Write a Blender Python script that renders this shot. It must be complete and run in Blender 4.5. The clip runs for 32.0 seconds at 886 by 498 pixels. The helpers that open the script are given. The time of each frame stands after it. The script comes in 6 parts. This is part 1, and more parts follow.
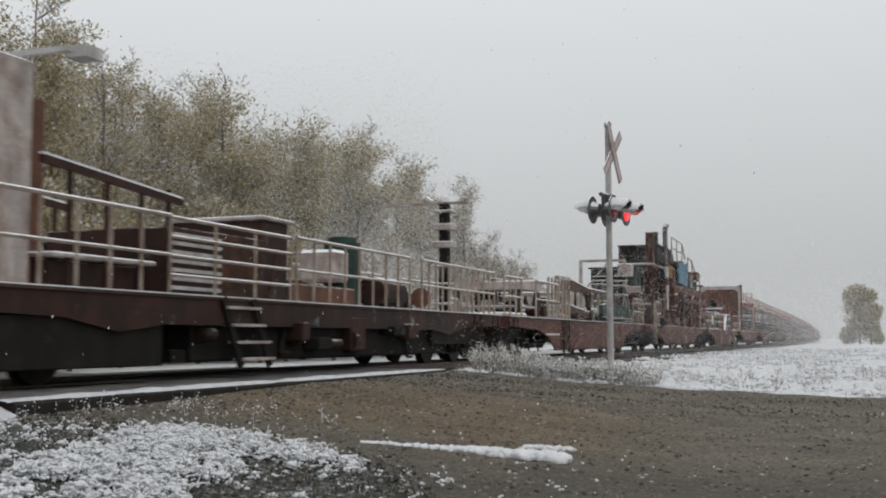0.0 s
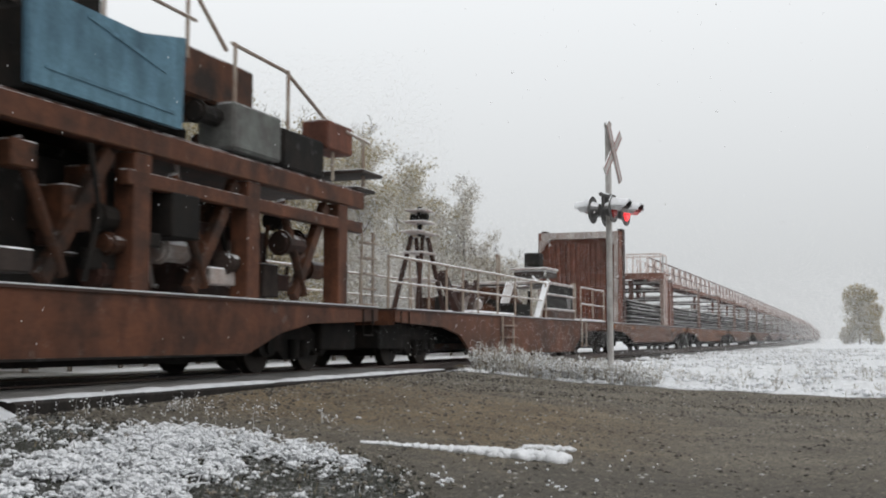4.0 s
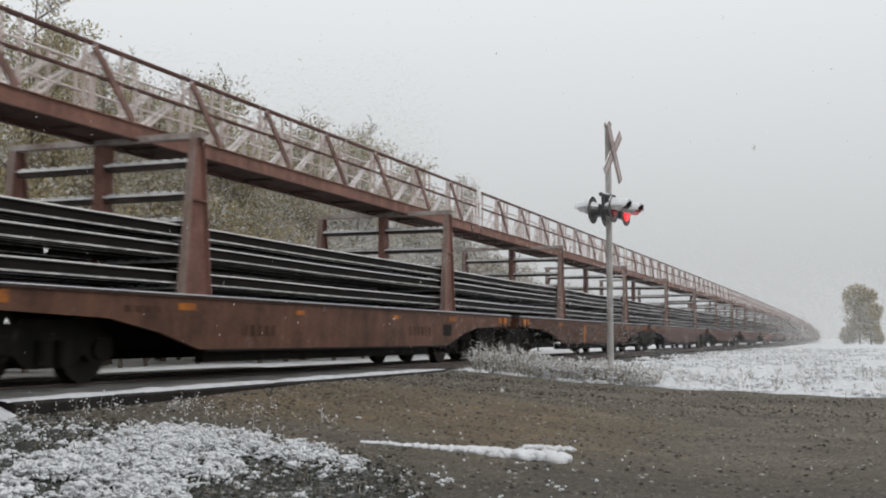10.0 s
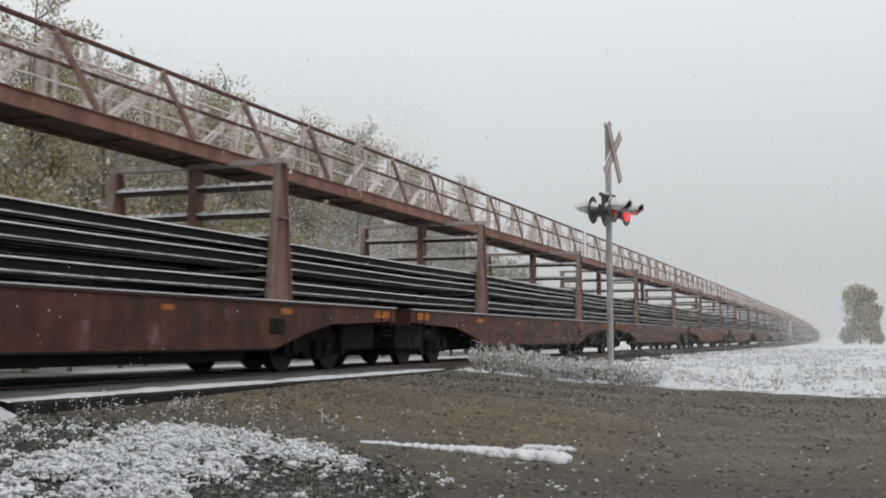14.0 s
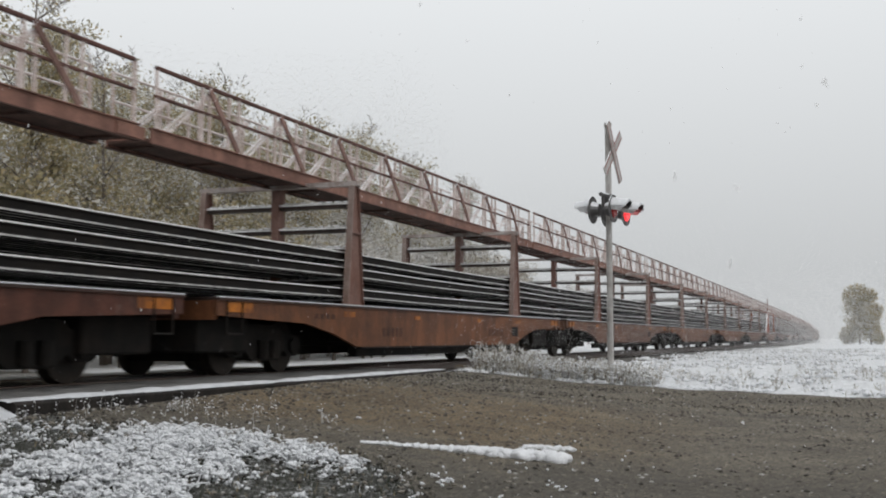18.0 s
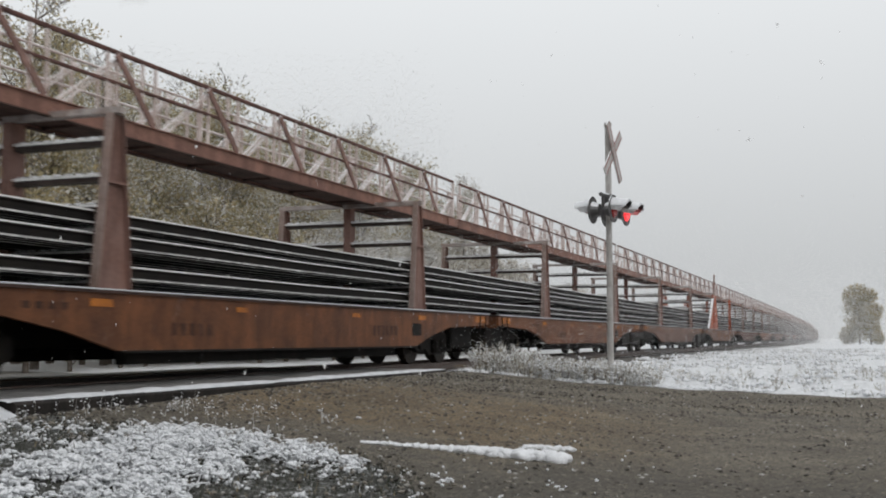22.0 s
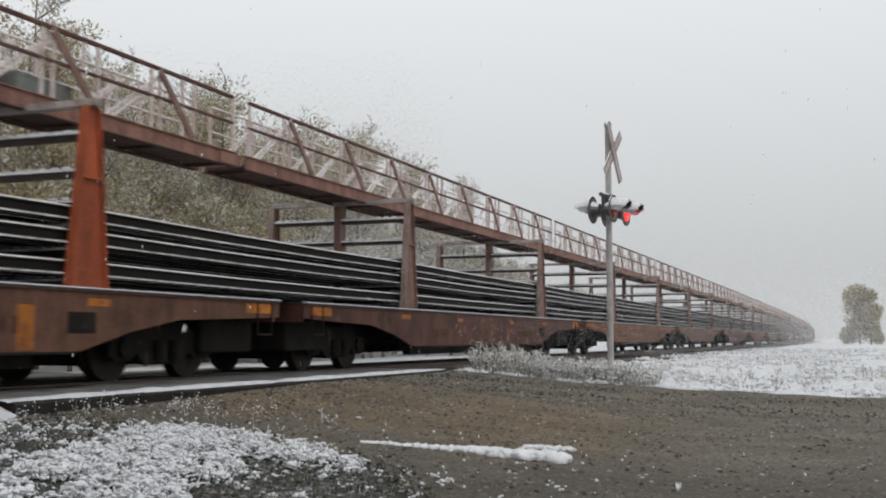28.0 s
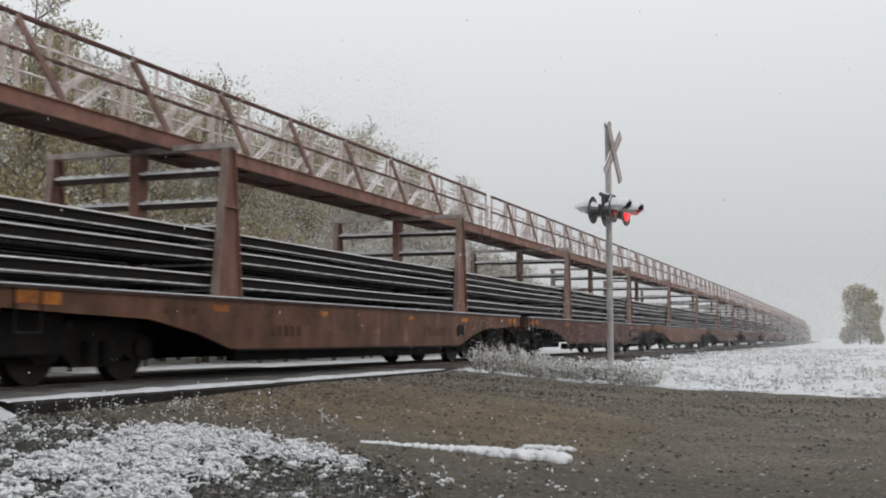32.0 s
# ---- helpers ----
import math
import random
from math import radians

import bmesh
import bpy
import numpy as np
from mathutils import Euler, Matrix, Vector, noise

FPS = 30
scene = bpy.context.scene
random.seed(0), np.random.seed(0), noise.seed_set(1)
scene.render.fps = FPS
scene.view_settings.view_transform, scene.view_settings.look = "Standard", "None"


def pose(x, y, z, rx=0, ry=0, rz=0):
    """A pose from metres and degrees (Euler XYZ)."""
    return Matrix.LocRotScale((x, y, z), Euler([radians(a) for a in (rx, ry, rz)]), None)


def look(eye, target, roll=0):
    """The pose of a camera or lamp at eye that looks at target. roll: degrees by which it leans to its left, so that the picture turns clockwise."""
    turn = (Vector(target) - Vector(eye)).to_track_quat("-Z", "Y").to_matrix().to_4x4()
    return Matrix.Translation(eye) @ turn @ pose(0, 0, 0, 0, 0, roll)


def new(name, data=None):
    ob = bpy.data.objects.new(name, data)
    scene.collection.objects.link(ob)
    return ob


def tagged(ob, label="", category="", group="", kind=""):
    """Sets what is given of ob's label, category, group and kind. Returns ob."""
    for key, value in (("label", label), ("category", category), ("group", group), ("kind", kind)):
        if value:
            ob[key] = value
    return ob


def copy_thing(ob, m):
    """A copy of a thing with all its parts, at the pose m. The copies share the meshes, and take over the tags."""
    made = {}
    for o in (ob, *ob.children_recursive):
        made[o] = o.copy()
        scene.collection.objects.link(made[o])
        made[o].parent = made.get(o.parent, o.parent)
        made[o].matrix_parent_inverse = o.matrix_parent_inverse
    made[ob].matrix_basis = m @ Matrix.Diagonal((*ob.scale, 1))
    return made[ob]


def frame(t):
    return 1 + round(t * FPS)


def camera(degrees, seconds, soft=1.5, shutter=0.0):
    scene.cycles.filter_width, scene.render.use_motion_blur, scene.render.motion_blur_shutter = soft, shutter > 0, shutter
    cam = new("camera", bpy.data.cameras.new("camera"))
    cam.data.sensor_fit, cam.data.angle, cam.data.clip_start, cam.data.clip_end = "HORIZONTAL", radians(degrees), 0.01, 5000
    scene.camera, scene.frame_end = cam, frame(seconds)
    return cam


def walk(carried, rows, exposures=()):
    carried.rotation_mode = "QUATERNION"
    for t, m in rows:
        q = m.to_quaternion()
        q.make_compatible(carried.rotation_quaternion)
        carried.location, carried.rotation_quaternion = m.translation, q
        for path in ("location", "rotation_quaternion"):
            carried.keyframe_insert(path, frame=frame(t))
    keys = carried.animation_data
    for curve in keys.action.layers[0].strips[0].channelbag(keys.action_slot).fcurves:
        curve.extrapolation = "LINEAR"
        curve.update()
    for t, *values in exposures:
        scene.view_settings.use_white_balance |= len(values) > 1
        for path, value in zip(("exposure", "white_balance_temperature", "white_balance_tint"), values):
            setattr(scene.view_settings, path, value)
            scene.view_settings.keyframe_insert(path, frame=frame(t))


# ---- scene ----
cam = camera(43.8, 32.0, soft=1.95, shutter=0.24)
EYE = (0.0, -9.72, 0.54)
TURN = pose(*EYE, 94.652, 0, -69.275)
walk(cam, [(0.0, TURN), (32.0, TURN)], [(0.0, -0.05), (1.5, -0.05), (2.2, 0.1), (3.0, 0.3), (3.5, 0.3), (4.5, 0.15), (5.5, 0.08), (7.0, 0.1), (9.0, 0.1), (32.0, 0.1)])

# ---- light ----
world = bpy.data.worlds.new("overcast_sky")
scene.world = world
world.use_nodes = True
wn = world.node_tree
wn.nodes.clear()
sky = wn.nodes.new("ShaderNodeTexSky")
sky.sky_type, sky.sun_disc = "NISHITA", False
sky.sun_elevation, sky.sun_rotation = radians(40), radians(200)
sky.dust_density, sky.air_density = 6.0, 1.0
grey = wn.nodes.new("ShaderNodeHueSaturation")
grey.inputs["Saturation"].default_value = 0.25
cloud = wn.nodes.new("ShaderNodeMix")
cloud.data_type = "RGBA"
cloud.inputs["Factor"].default_value = 0.9
cloud.inputs["B"].default_value = (6.92, 7.12, 7.26, 1)
back = wn.nodes.new("ShaderNodeBackground")
back.inputs["Strength"].default_value = 0.1
wout = wn.nodes.new("ShaderNodeOutputWorld")
wn.links.new(sky.outputs["Color"], grey.inputs["Color"])
wn.links.new(grey.outputs["Color"], cloud.inputs["A"])
where = wn.nodes.new("ShaderNodeTexCoord")
height = wn.nodes.new("ShaderNodeSeparateXYZ")
overcast = wn.nodes.new("ShaderNodeMapRange")
overcast.inputs["From Min"].default_value, overcast.inputs["From Max"].default_value = 0.0, 0.3
overcast.inputs["To Min"].default_value, overcast.inputs["To Max"].default_value = 0.74, 1.14
bright = wn.nodes.new("ShaderNodeVectorMath")
bright.operation = "SCALE"
wn.links.new(where.outputs["Generated"], height.inputs[0])
wn.links.new(height.outputs["Z"], overcast.inputs["Value"])
wn.links.new(cloud.outputs["Result"], bright.inputs[0])
wn.links.new(overcast.outputs["Result"], bright.inputs["Scale"])
wn.links.new(bright.outputs["Vector"], back.inputs["Color"])
wn.links.new(back.outputs["Background"], wout.inputs["Surface"])
sun_data = bpy.data.lights.new("sun", "SUN")
sun_data.energy, sun_data.angle, sun_data.color = 0.6, radians(40), (1.0, 0.98, 0.95)
sun = new("sun", sun_data)
sun.matrix_world = look((0, -20, 40), (12, 0, 0))


# ---- materials ----
def nodes_of(name):
    m = bpy.data.materials.new(name)
    m.use_nodes = True
    nt = m.node_tree
    nt.nodes.clear()
    out = nt.nodes.new("ShaderNodeOutputMaterial")
    b = nt.nodes.new("ShaderNodeBsdfPrincipled")
    nt.links.new(b.outputs["BSDF"], out.inputs["Surface"])
    return m, nt, b


def ramp(nt, src, stops):
    r = nt.nodes.new("ShaderNodeValToRGB")
    while len(r.color_ramp.elements) < len(stops):
        r.color_ramp.elements.new(0.5)
    for e, (p, c) in zip(r.color_ramp.elements, stops):
        e.position = p
        e.color = (*c, 1) if isinstance(c, tuple) else (c, c, c, 1)
    nt.links.new(src, r.inputs["Fac"])
    return r.outputs["Color"]


def coords(nt, scale, kind="Object", stretch=(1, 1, 1)):
    tc = nt.nodes.new("ShaderNodeTexCoord")
    mp = nt.nodes.new("ShaderNodeMapping")
    mp.inputs["Scale"].default_value = [scale * s for s in stretch]
    nt.links.new(tc.outputs[kind], mp.inputs["Vector"])
    return mp.outputs["Vector"]


def grain(nt, scale, detail=6, rough=0.6, stretch=(1, 1, 1), shift=True):
    vec = coords(nt, scale, "Object", stretch)
    if shift:
        info = nt.nodes.new("ShaderNodeObjectInfo")
        mul = nt.nodes.new("ShaderNodeMath")
        mul.operation = "MULTIPLY"
        mul.inputs[1].default_value = 37.0
        nt.links.new(info.outputs["Random"], mul.inputs[0])
        add = nt.nodes.new("ShaderNodeVectorMath")
        nt.links.new(vec, add.inputs[0])
        nt.links.new(mul.outputs[0], add.inputs[1])
        vec = add.outputs[0]
    n = nt.nodes.new("ShaderNodeTexNoise")
    n.inputs["Scale"].default_value, n.inputs["Detail"].default_value, n.inputs["Roughness"].default_value = 1.0, detail, rough
    nt.links.new(vec, n.inputs["Vector"])
    return n.outputs["Fac"]


def mixed(nt, fac, a, b, mode="MIX"):
    m = nt.nodes.new("ShaderNodeMix")
    m.data_type, m.blend_type = "RGBA", mode
    for sock, v in (("Factor", fac), ("A", a), ("B", b)):
        if isinstance(v, bpy.types.NodeSocket):
            nt.links.new(v, m.inputs[sock])
        elif sock == "Factor":
            m.inputs[sock].default_value = v
        else:
            m.inputs[sock].default_value = (*v, 1)
    return m.outputs["Result"]


def bumped(nt, b, src, depth, dist=0.02):
    bp = nt.nodes.new("ShaderNodeBump")
    bp.inputs["Strength"].default_value, bp.inputs["Distance"].default_value = depth, dist
    nt.links.new(src, bp.inputs["Height"])
    nt.links.new(bp.outputs["Normal"], b.inputs["Normal"])


def snow_cover(nt, low, high, scale=5.0):
    """How much snow lies on a face: on faces that look up, broken by noise."""
    g = nt.nodes.new("ShaderNodeNewGeometry")
    sep = nt.nodes.new("ShaderNodeSeparateXYZ")
    nt.links.new(g.outputs["Normal"], sep.inputs[0])
    n = grain(nt, scale, 4)
    add = nt.nodes.new("ShaderNodeMath")
    add.operation = "MULTIPLY_ADD"
    add.inputs[1].default_value = 0.9
    nt.links.new(n, add.inputs[0])
    nt.links.new(sep.outputs["Z"], add.inputs[2])
    rg = nt.nodes.new("ShaderNodeMapRange")
    rg.inputs["From Min"].default_value, rg.inputs["From Max"].default_value = low, high
    nt.links.new(add.outputs[0], rg.inputs["Value"])
    return rg.outputs["Result"]


SNOW = (0.8, 0.81, 0.83)


def painted(name, base, rust, wear=0.5, scale=1.6, rough=0.65, snow=(1.1, 1.5), streak=True, metal=0.0, snow_scale=5.0, cling=0.0):
    """Weathered painted steel: patches of rust, streaks that run down, snow on what looks up."""
    m, nt, b = nodes_of(name)
    big = grain(nt, scale, 7, 0.65)
    col = mixed(nt, ramp(nt, big, [(wear - 0.12, 0.0), (wear + 0.14, 1.0)]), base, rust)
    fine = grain(nt, scale * 14, 5, 0.7)
    col = mixed(nt, 0.55, col, ramp(nt, fine, [(0.3, 0.55), (0.7, 1.25)]), "MULTIPLY")
    if streak:
        run = grain(nt, 1.0, 5, 0.7, (3.5, 3.5, 0.8))
        col = mixed(nt, 0.55, col, ramp(nt, run, [(0.33, 0.4), (0.62, 1.25)]), "MULTIPLY")
    if cling:
        spots = grain(nt, 3.2, 8, 0.72, (1, 1, 0.55))
        col = mixed(nt, ramp(nt, spots, [(0.62, 0.0), (0.72, cling)]), col, SNOW)
    if snow:
        fac = snow_cover(nt, snow[0], snow[1], snow_scale)
        col = mixed(nt, fac, col, SNOW)
    nt.links.new(col, b.inputs["Base Color"])
    b.inputs["Roughness"].default_value, b.inputs["Metallic"].default_value = rough, metal
    b.inputs["Specular IOR Level"].default_value = 0.5 if rough < 0.6 else 0.18
    bumped(nt, b, fine, 0.35, 0.01)
    return m


def stone_like(name, stops, scale, rough=0.95, depth=0.6, dist=0.03, patch=None):
    m, nt, b = nodes_of(name)
    n = grain(nt, scale, 9, 0.75, shift=False)
    col = ramp(nt, n, stops)
    if patch:
        big = grain(nt, patch[0], 4, 0.6, shift=False)
        col = mixed(nt, ramp(nt, big, [(0.4, 0.0), (0.65, 1.0)]), col, patch[1])
    nt.links.new(col, b.inputs["Base Color"])
    b.inputs["Roughness"].default_value = rough
    bumped(nt, b, n, depth, dist)
    return m


M = {}
M["oxide"] = painted("brown_red_wagon_paint", (0.148, 0.072, 0.046), (0.075, 0.038, 0.026), 0.52, cling=0.12)
M["oxide_orange"] = painted("orange_brown_wagon_paint", (0.165, 0.066, 0.030), (0.085, 0.038, 0.022), 0.53, cling=0.1)
M["oxide_dim"] = painted("dim_orange_brown_wagon_paint", (0.098, 0.040, 0.020), (0.05, 0.025, 0.016), 0.5, cling=0.1)
M["oxide_red"] = painted("dull_red_wagon_paint", (0.115, 0.045, 0.031), (0.055, 0.027, 0.020), 0.5, cling=0.15)
M["stencil"] = painted("worn_dark_stencil_paint", (0.05, 0.028, 0.02), (0.10, 0.045, 0.028), 0.5, 5, 0.75, None)
M["oxide_mid"] = painted("dull_red_brown_wagon_paint", (0.128, 0.05, 0.027), (0.05, 0.025, 0.017), 0.5, cling=0.2)
M["oxide_dark"] = painted("dark_brown_wagon_paint", (0.05, 0.022, 0.016), (0.022, 0.014, 0.011), 0.5, cling=0.25)
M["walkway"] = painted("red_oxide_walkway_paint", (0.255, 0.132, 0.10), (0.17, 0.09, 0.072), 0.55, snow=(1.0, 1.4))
M["post"] = painted("brown_grey_post_paint", (0.21, 0.125, 0.105), (0.15, 0.075, 0.056), 0.55)
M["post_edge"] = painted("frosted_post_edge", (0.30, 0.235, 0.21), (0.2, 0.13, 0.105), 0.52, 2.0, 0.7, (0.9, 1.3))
M["bright_post"] = painted("bright_rust_red_paint", (0.36, 0.085, 0.035), (0.22, 0.06, 0.03), 0.55)
M["shelf"] = painted("dark_shelf_steel", (0.055, 0.04, 0.034), (0.03, 0.023, 0.02), 0.5, snow=(0.9, 1.2))
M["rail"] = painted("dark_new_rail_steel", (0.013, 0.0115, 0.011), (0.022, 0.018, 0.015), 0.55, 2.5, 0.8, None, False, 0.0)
M["rail"].node_tree.nodes["Principled BSDF"].inputs["Specular IOR Level"].default_value = 0.12
M["track_rail"] = painted("worn_rail_steel", (0.12, 0.09, 0.075), (0.10, 0.06, 0.045), 0.5, 3, 0.45, None, False, 0.5)
M["black"] = painted("black_greasy_steel", (0.012, 0.011, 0.010), (0.022, 0.017, 0.014), 0.55, 2.5, 0.85, (1.4, 1.75), cling=0.1)
M["wheel"] = painted("dark_wheel_steel", (0.02, 0.017, 0.015), (0.035, 0.026, 0.02), 0.5, 4, 0.6, None, False, 0.3)
M["orange"] = painted("orange_reflective_marking", (0.5, 0.17, 0.025), (0.2, 0.075, 0.03), 0.5, 5, 0.65, None)
M["railing"] = painted("pale_galvanised_railing", (0.36, 0.31, 0.26), (0.24, 0.17, 0.13), 0.5, 2.5, 0.6, (0.8, 1.1), False)
M["bulkhead"] = painted("red_brown_bulkhead_paint", (0.165, 0.058, 0.034), (0.09, 0.036, 0.024), 0.5, 1.2)
M["rust_machine"] = painted("rusted_machine_steel", (0.092, 0.037, 0.019), (0.02, 0.013, 0.010), 0.5, 2.4, cling=0.2)
M["yellow"] = painted("dirty_yellow_machine_paint", (0.25, 0.13, 0.026), (0.06, 0.036, 0.017), 0.5, 2.2)
M["blue"] = painted("faded_blue_tarpaulin", (0.11, 0.21, 0.275), (0.08, 0.155, 0.21), 0.5, 1.5, snow=(1.3, 1.6))
M["green"] = painted("dark_green_machine_paint", (0.028, 0.055, 0.045), (0.02, 0.03, 0.026), 0.5, 1.8)
M["grey_metal"] = painted("weathered_grey_metal", (0.5, 0.49, 0.48), (0.36, 0.34, 0.32), 0.5, 2.5, 0.5, (1.0, 1.35))
M["white_sign"] = painted("weathered_white_sign_board", (0.46, 0.44, 0.43), (0.3, 0.27, 0.25), 0.55, 5, 0.6, (0.8, 1.2), False)
M["sign_red"] = painted("faded_red_sign_band", (0.28, 0.13, 0.12), (0.4, 0.3, 0.28), 0.6, 6, 0.6, None, False)
M["timber"] = painted("wet_dark_timber", (0.016, 0.014, 0.013), (0.032, 0.027, 0.024), 0.5, 3, 0.85, None)
M["tie"] = painted("old_tie_wood", (0.06, 0.05, 0.045), (0.1, 0.085, 0.075), 0.5, 3, 0.9, (1.1, 1.4))
M["snow"] = stone_like("fresh_snow", [(0.2, (0.55, 0.56, 0.58)), (0.65, (0.8, 0.81, 0.83))], 9, 0.85, 0.7, 0.03)
M["wet_snow"] = stone_like("grey_wet_snow", [(0.25, (0.36, 0.37, 0.39)), (0.65, (0.62, 0.63, 0.65))], 7, 0.7, 0.6, 0.03)


def gravel_road():
    """Wet gravel: grey wheel tracks, a brown strip of trodden dry grass between them, and single stones in the grain."""
    m, nt, b = nodes_of("wet_brown_gravel")
    n = grain(nt, 26, 9, 0.75, shift=False)
    col = ramp(nt, n, [(0.3, (0.054, 0.045, 0.034)), (0.5, (0.130, 0.110, 0.081)), (0.7, (0.258, 0.226, 0.18))])
    tc = nt.nodes.new("ShaderNodeTexCoord")
    sep = nt.nodes.new("ShaderNodeSeparateXYZ")
    nt.links.new(tc.outputs["Object"], sep.inputs[0])
    across = nt.nodes.new("ShaderNodeMath")
    across.operation = "MULTIPLY_ADD"
    wander = grain(nt, 0.9, 5, 0.65, shift=False)
    across.inputs[1].default_value = 5.0
    nt.links.new(wander, across.inputs[0])
    nt.links.new(sep.outputs["X"], across.inputs[2])
    scaled = nt.nodes.new("ShaderNodeMath")
    scaled.operation = "MULTIPLY"
    scaled.inputs[1].default_value = 0.04
    nt.links.new(across.outputs[0], scaled.inputs[0])
    strip = ramp(nt, scaled.outputs[0], [(0.43, 0.0), (0.50, 0.95), (0.62, 0.95), (0.74, 0.0)])
    end = nt.nodes.new("ShaderNodeMapRange")
    end.inputs["From Min"].default_value, end.inputs["From Max"].default_value = -8.4, -6.4
    nt.links.new(sep.outputs["Y"], end.inputs["Value"])
    strip = mixed(nt, 1.0, strip, end.outputs["Result"], "MULTIPLY")
    dry = ramp(nt, n, [(0.3, (0.054, 0.037, 0.019)), (0.5, (0.148, 0.104, 0.055)), (0.7, (0.25, 0.19, 0.115))])
    col = mixed(nt, strip, col, dry)
    col = mixed(nt, 1.0, col, ramp(nt, scaled.outputs[0], [(0.36, 0.6), (0.50, 1.0)]), "MULTIPLY")
    big = grain(nt, 0.7, 5, 0.65, shift=False)
    col = mixed(nt, 0.7, col, ramp(nt, big, [(0.34, 0.66), (0.64, 1.25)]), "MULTIPLY")
    track = grain(nt, 1.0, 5, 0.6, (1.7, 0.25, 1), False)
    col = mixed(nt, 0.55, col, ramp(nt, track, [(0.34, 0.66), (0.5, 1.0), (0.64, 1.35)]), "MULTIPLY")
    for scale, low, high in ((38.0, 0.55, 1.45), (85.0, 0.5, 1.5)):
        vor = nt.nodes.new("ShaderNodeTexVoronoi")
        vor.inputs["Scale"].default_value = scale
        nt.links.new(tc.outputs["Object"], vor.inputs["Vector"])
        one = nt.nodes.new("ShaderNodeSeparateColor")
        nt.links.new(vor.outputs["Color"], one.inputs[0])
        col = mixed(nt, 0.75, col, ramp(nt, one.outputs[0], [(0.0, low), (0.8, 1.0), (1.0, high)]), "MULTIPLY")
    nt.links.new(col, b.inputs["Base Color"])
    b.inputs["Roughness"].default_value = 0.85
    bumped(nt, b, n, 0.9, 0.025)
    return m


M["road"] = gravel_road()
M["ballast"] = stone_like("dark_ballast", [(0.3, (0.04, 0.038, 0.036)), (0.7, (0.15, 0.14, 0.13))], 14, 0.95, 0.8, 0.03)
M["asphalt"] = stone_like("wet_grey_gravel", [(0.3, (0.10, 0.098, 0.092)), (0.7, (0.26, 0.25, 0.24))], 18, 0.7, 0.5, 0.01)


M["sooty"] = painted("sooty_grey_metal", (0.16, 0.15, 0.14), (0.06, 0.055, 0.05), 0.5, 2.5, 0.55, (1.0, 1.35))
M["deck"] = painted("dark_deck_plate", (0.07, 0.04, 0.033), (0.04, 0.028, 0.024), 0.5, 2.0, 0.7, (0.7, 1.0))
M["post_red"] = painted("red_brown_post_paint", (0.24, 0.128, 0.105), (0.165, 0.08, 0.062), 0.5)
M["walkway_bar"] = painted("red_brown_walkway_braces", (0.27, 0.165, 0.14), (0.18, 0.105, 0.088), 0.5, 2.0, 0.7, (0.9, 1.3))
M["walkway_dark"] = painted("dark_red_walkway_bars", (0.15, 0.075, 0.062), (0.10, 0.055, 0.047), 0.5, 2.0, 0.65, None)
# darker copy of the walkway paint: puts the underside's shade into the colour
M["walkway_shade"] = painted("walkway_underside_shade", (0.10, 0.058, 0.047), (0.06, 0.038, 0.032), 0.5, 1.5, 0.8, None)
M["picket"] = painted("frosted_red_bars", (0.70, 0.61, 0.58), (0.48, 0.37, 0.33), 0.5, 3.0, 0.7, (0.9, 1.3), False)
M["frosted_steel"] = painted("steel_with_clinging_snow", (0.42, 0.38, 0.36), (0.24, 0.17, 0.14), 0.55, 3.0, 0.7, (0.75, 1.05))
M["green_grey"] = painted("grey_green_paint", (0.16, 0.17, 0.16), (0.09, 0.085, 0.08), 0.5, 2.0)
# pale tones paint the sky's gleam, with some snow, onto the rail edges
M["rail_head"] = painted("rail_gleam_and_snow", (0.84, 0.83, 0.82), (0.55, 0.54, 0.53), 0.55, 6.0, 0.45, None, False, 0.1)
M["rail_foot"] = painted("rail_foot_gleam", (0.68, 0.67, 0.66), (0.27, 0.26, 0.255), 0.48, 6.0, 0.55, None, False, 0.1)
M["lamp_grey"] = painted("frosted_grey_lamp_paint", (0.16, 0.155, 0.155), (0.07, 0.068, 0.068), 0.5, 5, 0.6, (0.6, 1.0), False, cling=0.7)
M["hood_snow"] = painted("snow_covered_hood", (0.03, 0.03, 0.032), (0.06, 0.06, 0.06), 0.55, 6, 0.6, (0.1, 0.45), False)
M["plank"] = painted("worn_wet_plank", (0.065, 0.063, 0.06), (0.16, 0.155, 0.15), 0.5, 1.6, 0.5, None, False)
M["bark"] = painted("grey_bark", (0.22, 0.19, 0.165), (0.12, 0.1, 0.085), 0.5, 6, 0.95, (0.7, 1.2))


def varied(name, stops, rough=0.85, thin=0.0):
    """A colour that differs from piece to piece; thin: the share of light that passes through."""
    m, nt, b = nodes_of(name)
    g = nt.nodes.new("ShaderNodeNewGeometry")
    col = ramp(nt, g.outputs["Random Per Island"], stops)
    nt.links.new(col, b.inputs["Base Color"])
    b.inputs["Roughness"].default_value = rough
    if thin:
        tr = nt.nodes.new("ShaderNodeBsdfTranslucent")
        mx = nt.nodes.new("ShaderNodeMixShader")
        mx.inputs[0].default_value = thin
        out = [n for n in nt.nodes if n.type == "OUTPUT_MATERIAL"][0]
        nt.links.new(col, tr.inputs["Color"])
        nt.links.new(b.outputs["BSDF"], mx.inputs[1])
        nt.links.new(tr.outputs["BSDF"], mx.inputs[2])
        nt.links.new(mx.outputs["Shader"], out.inputs["Surface"])
    return m


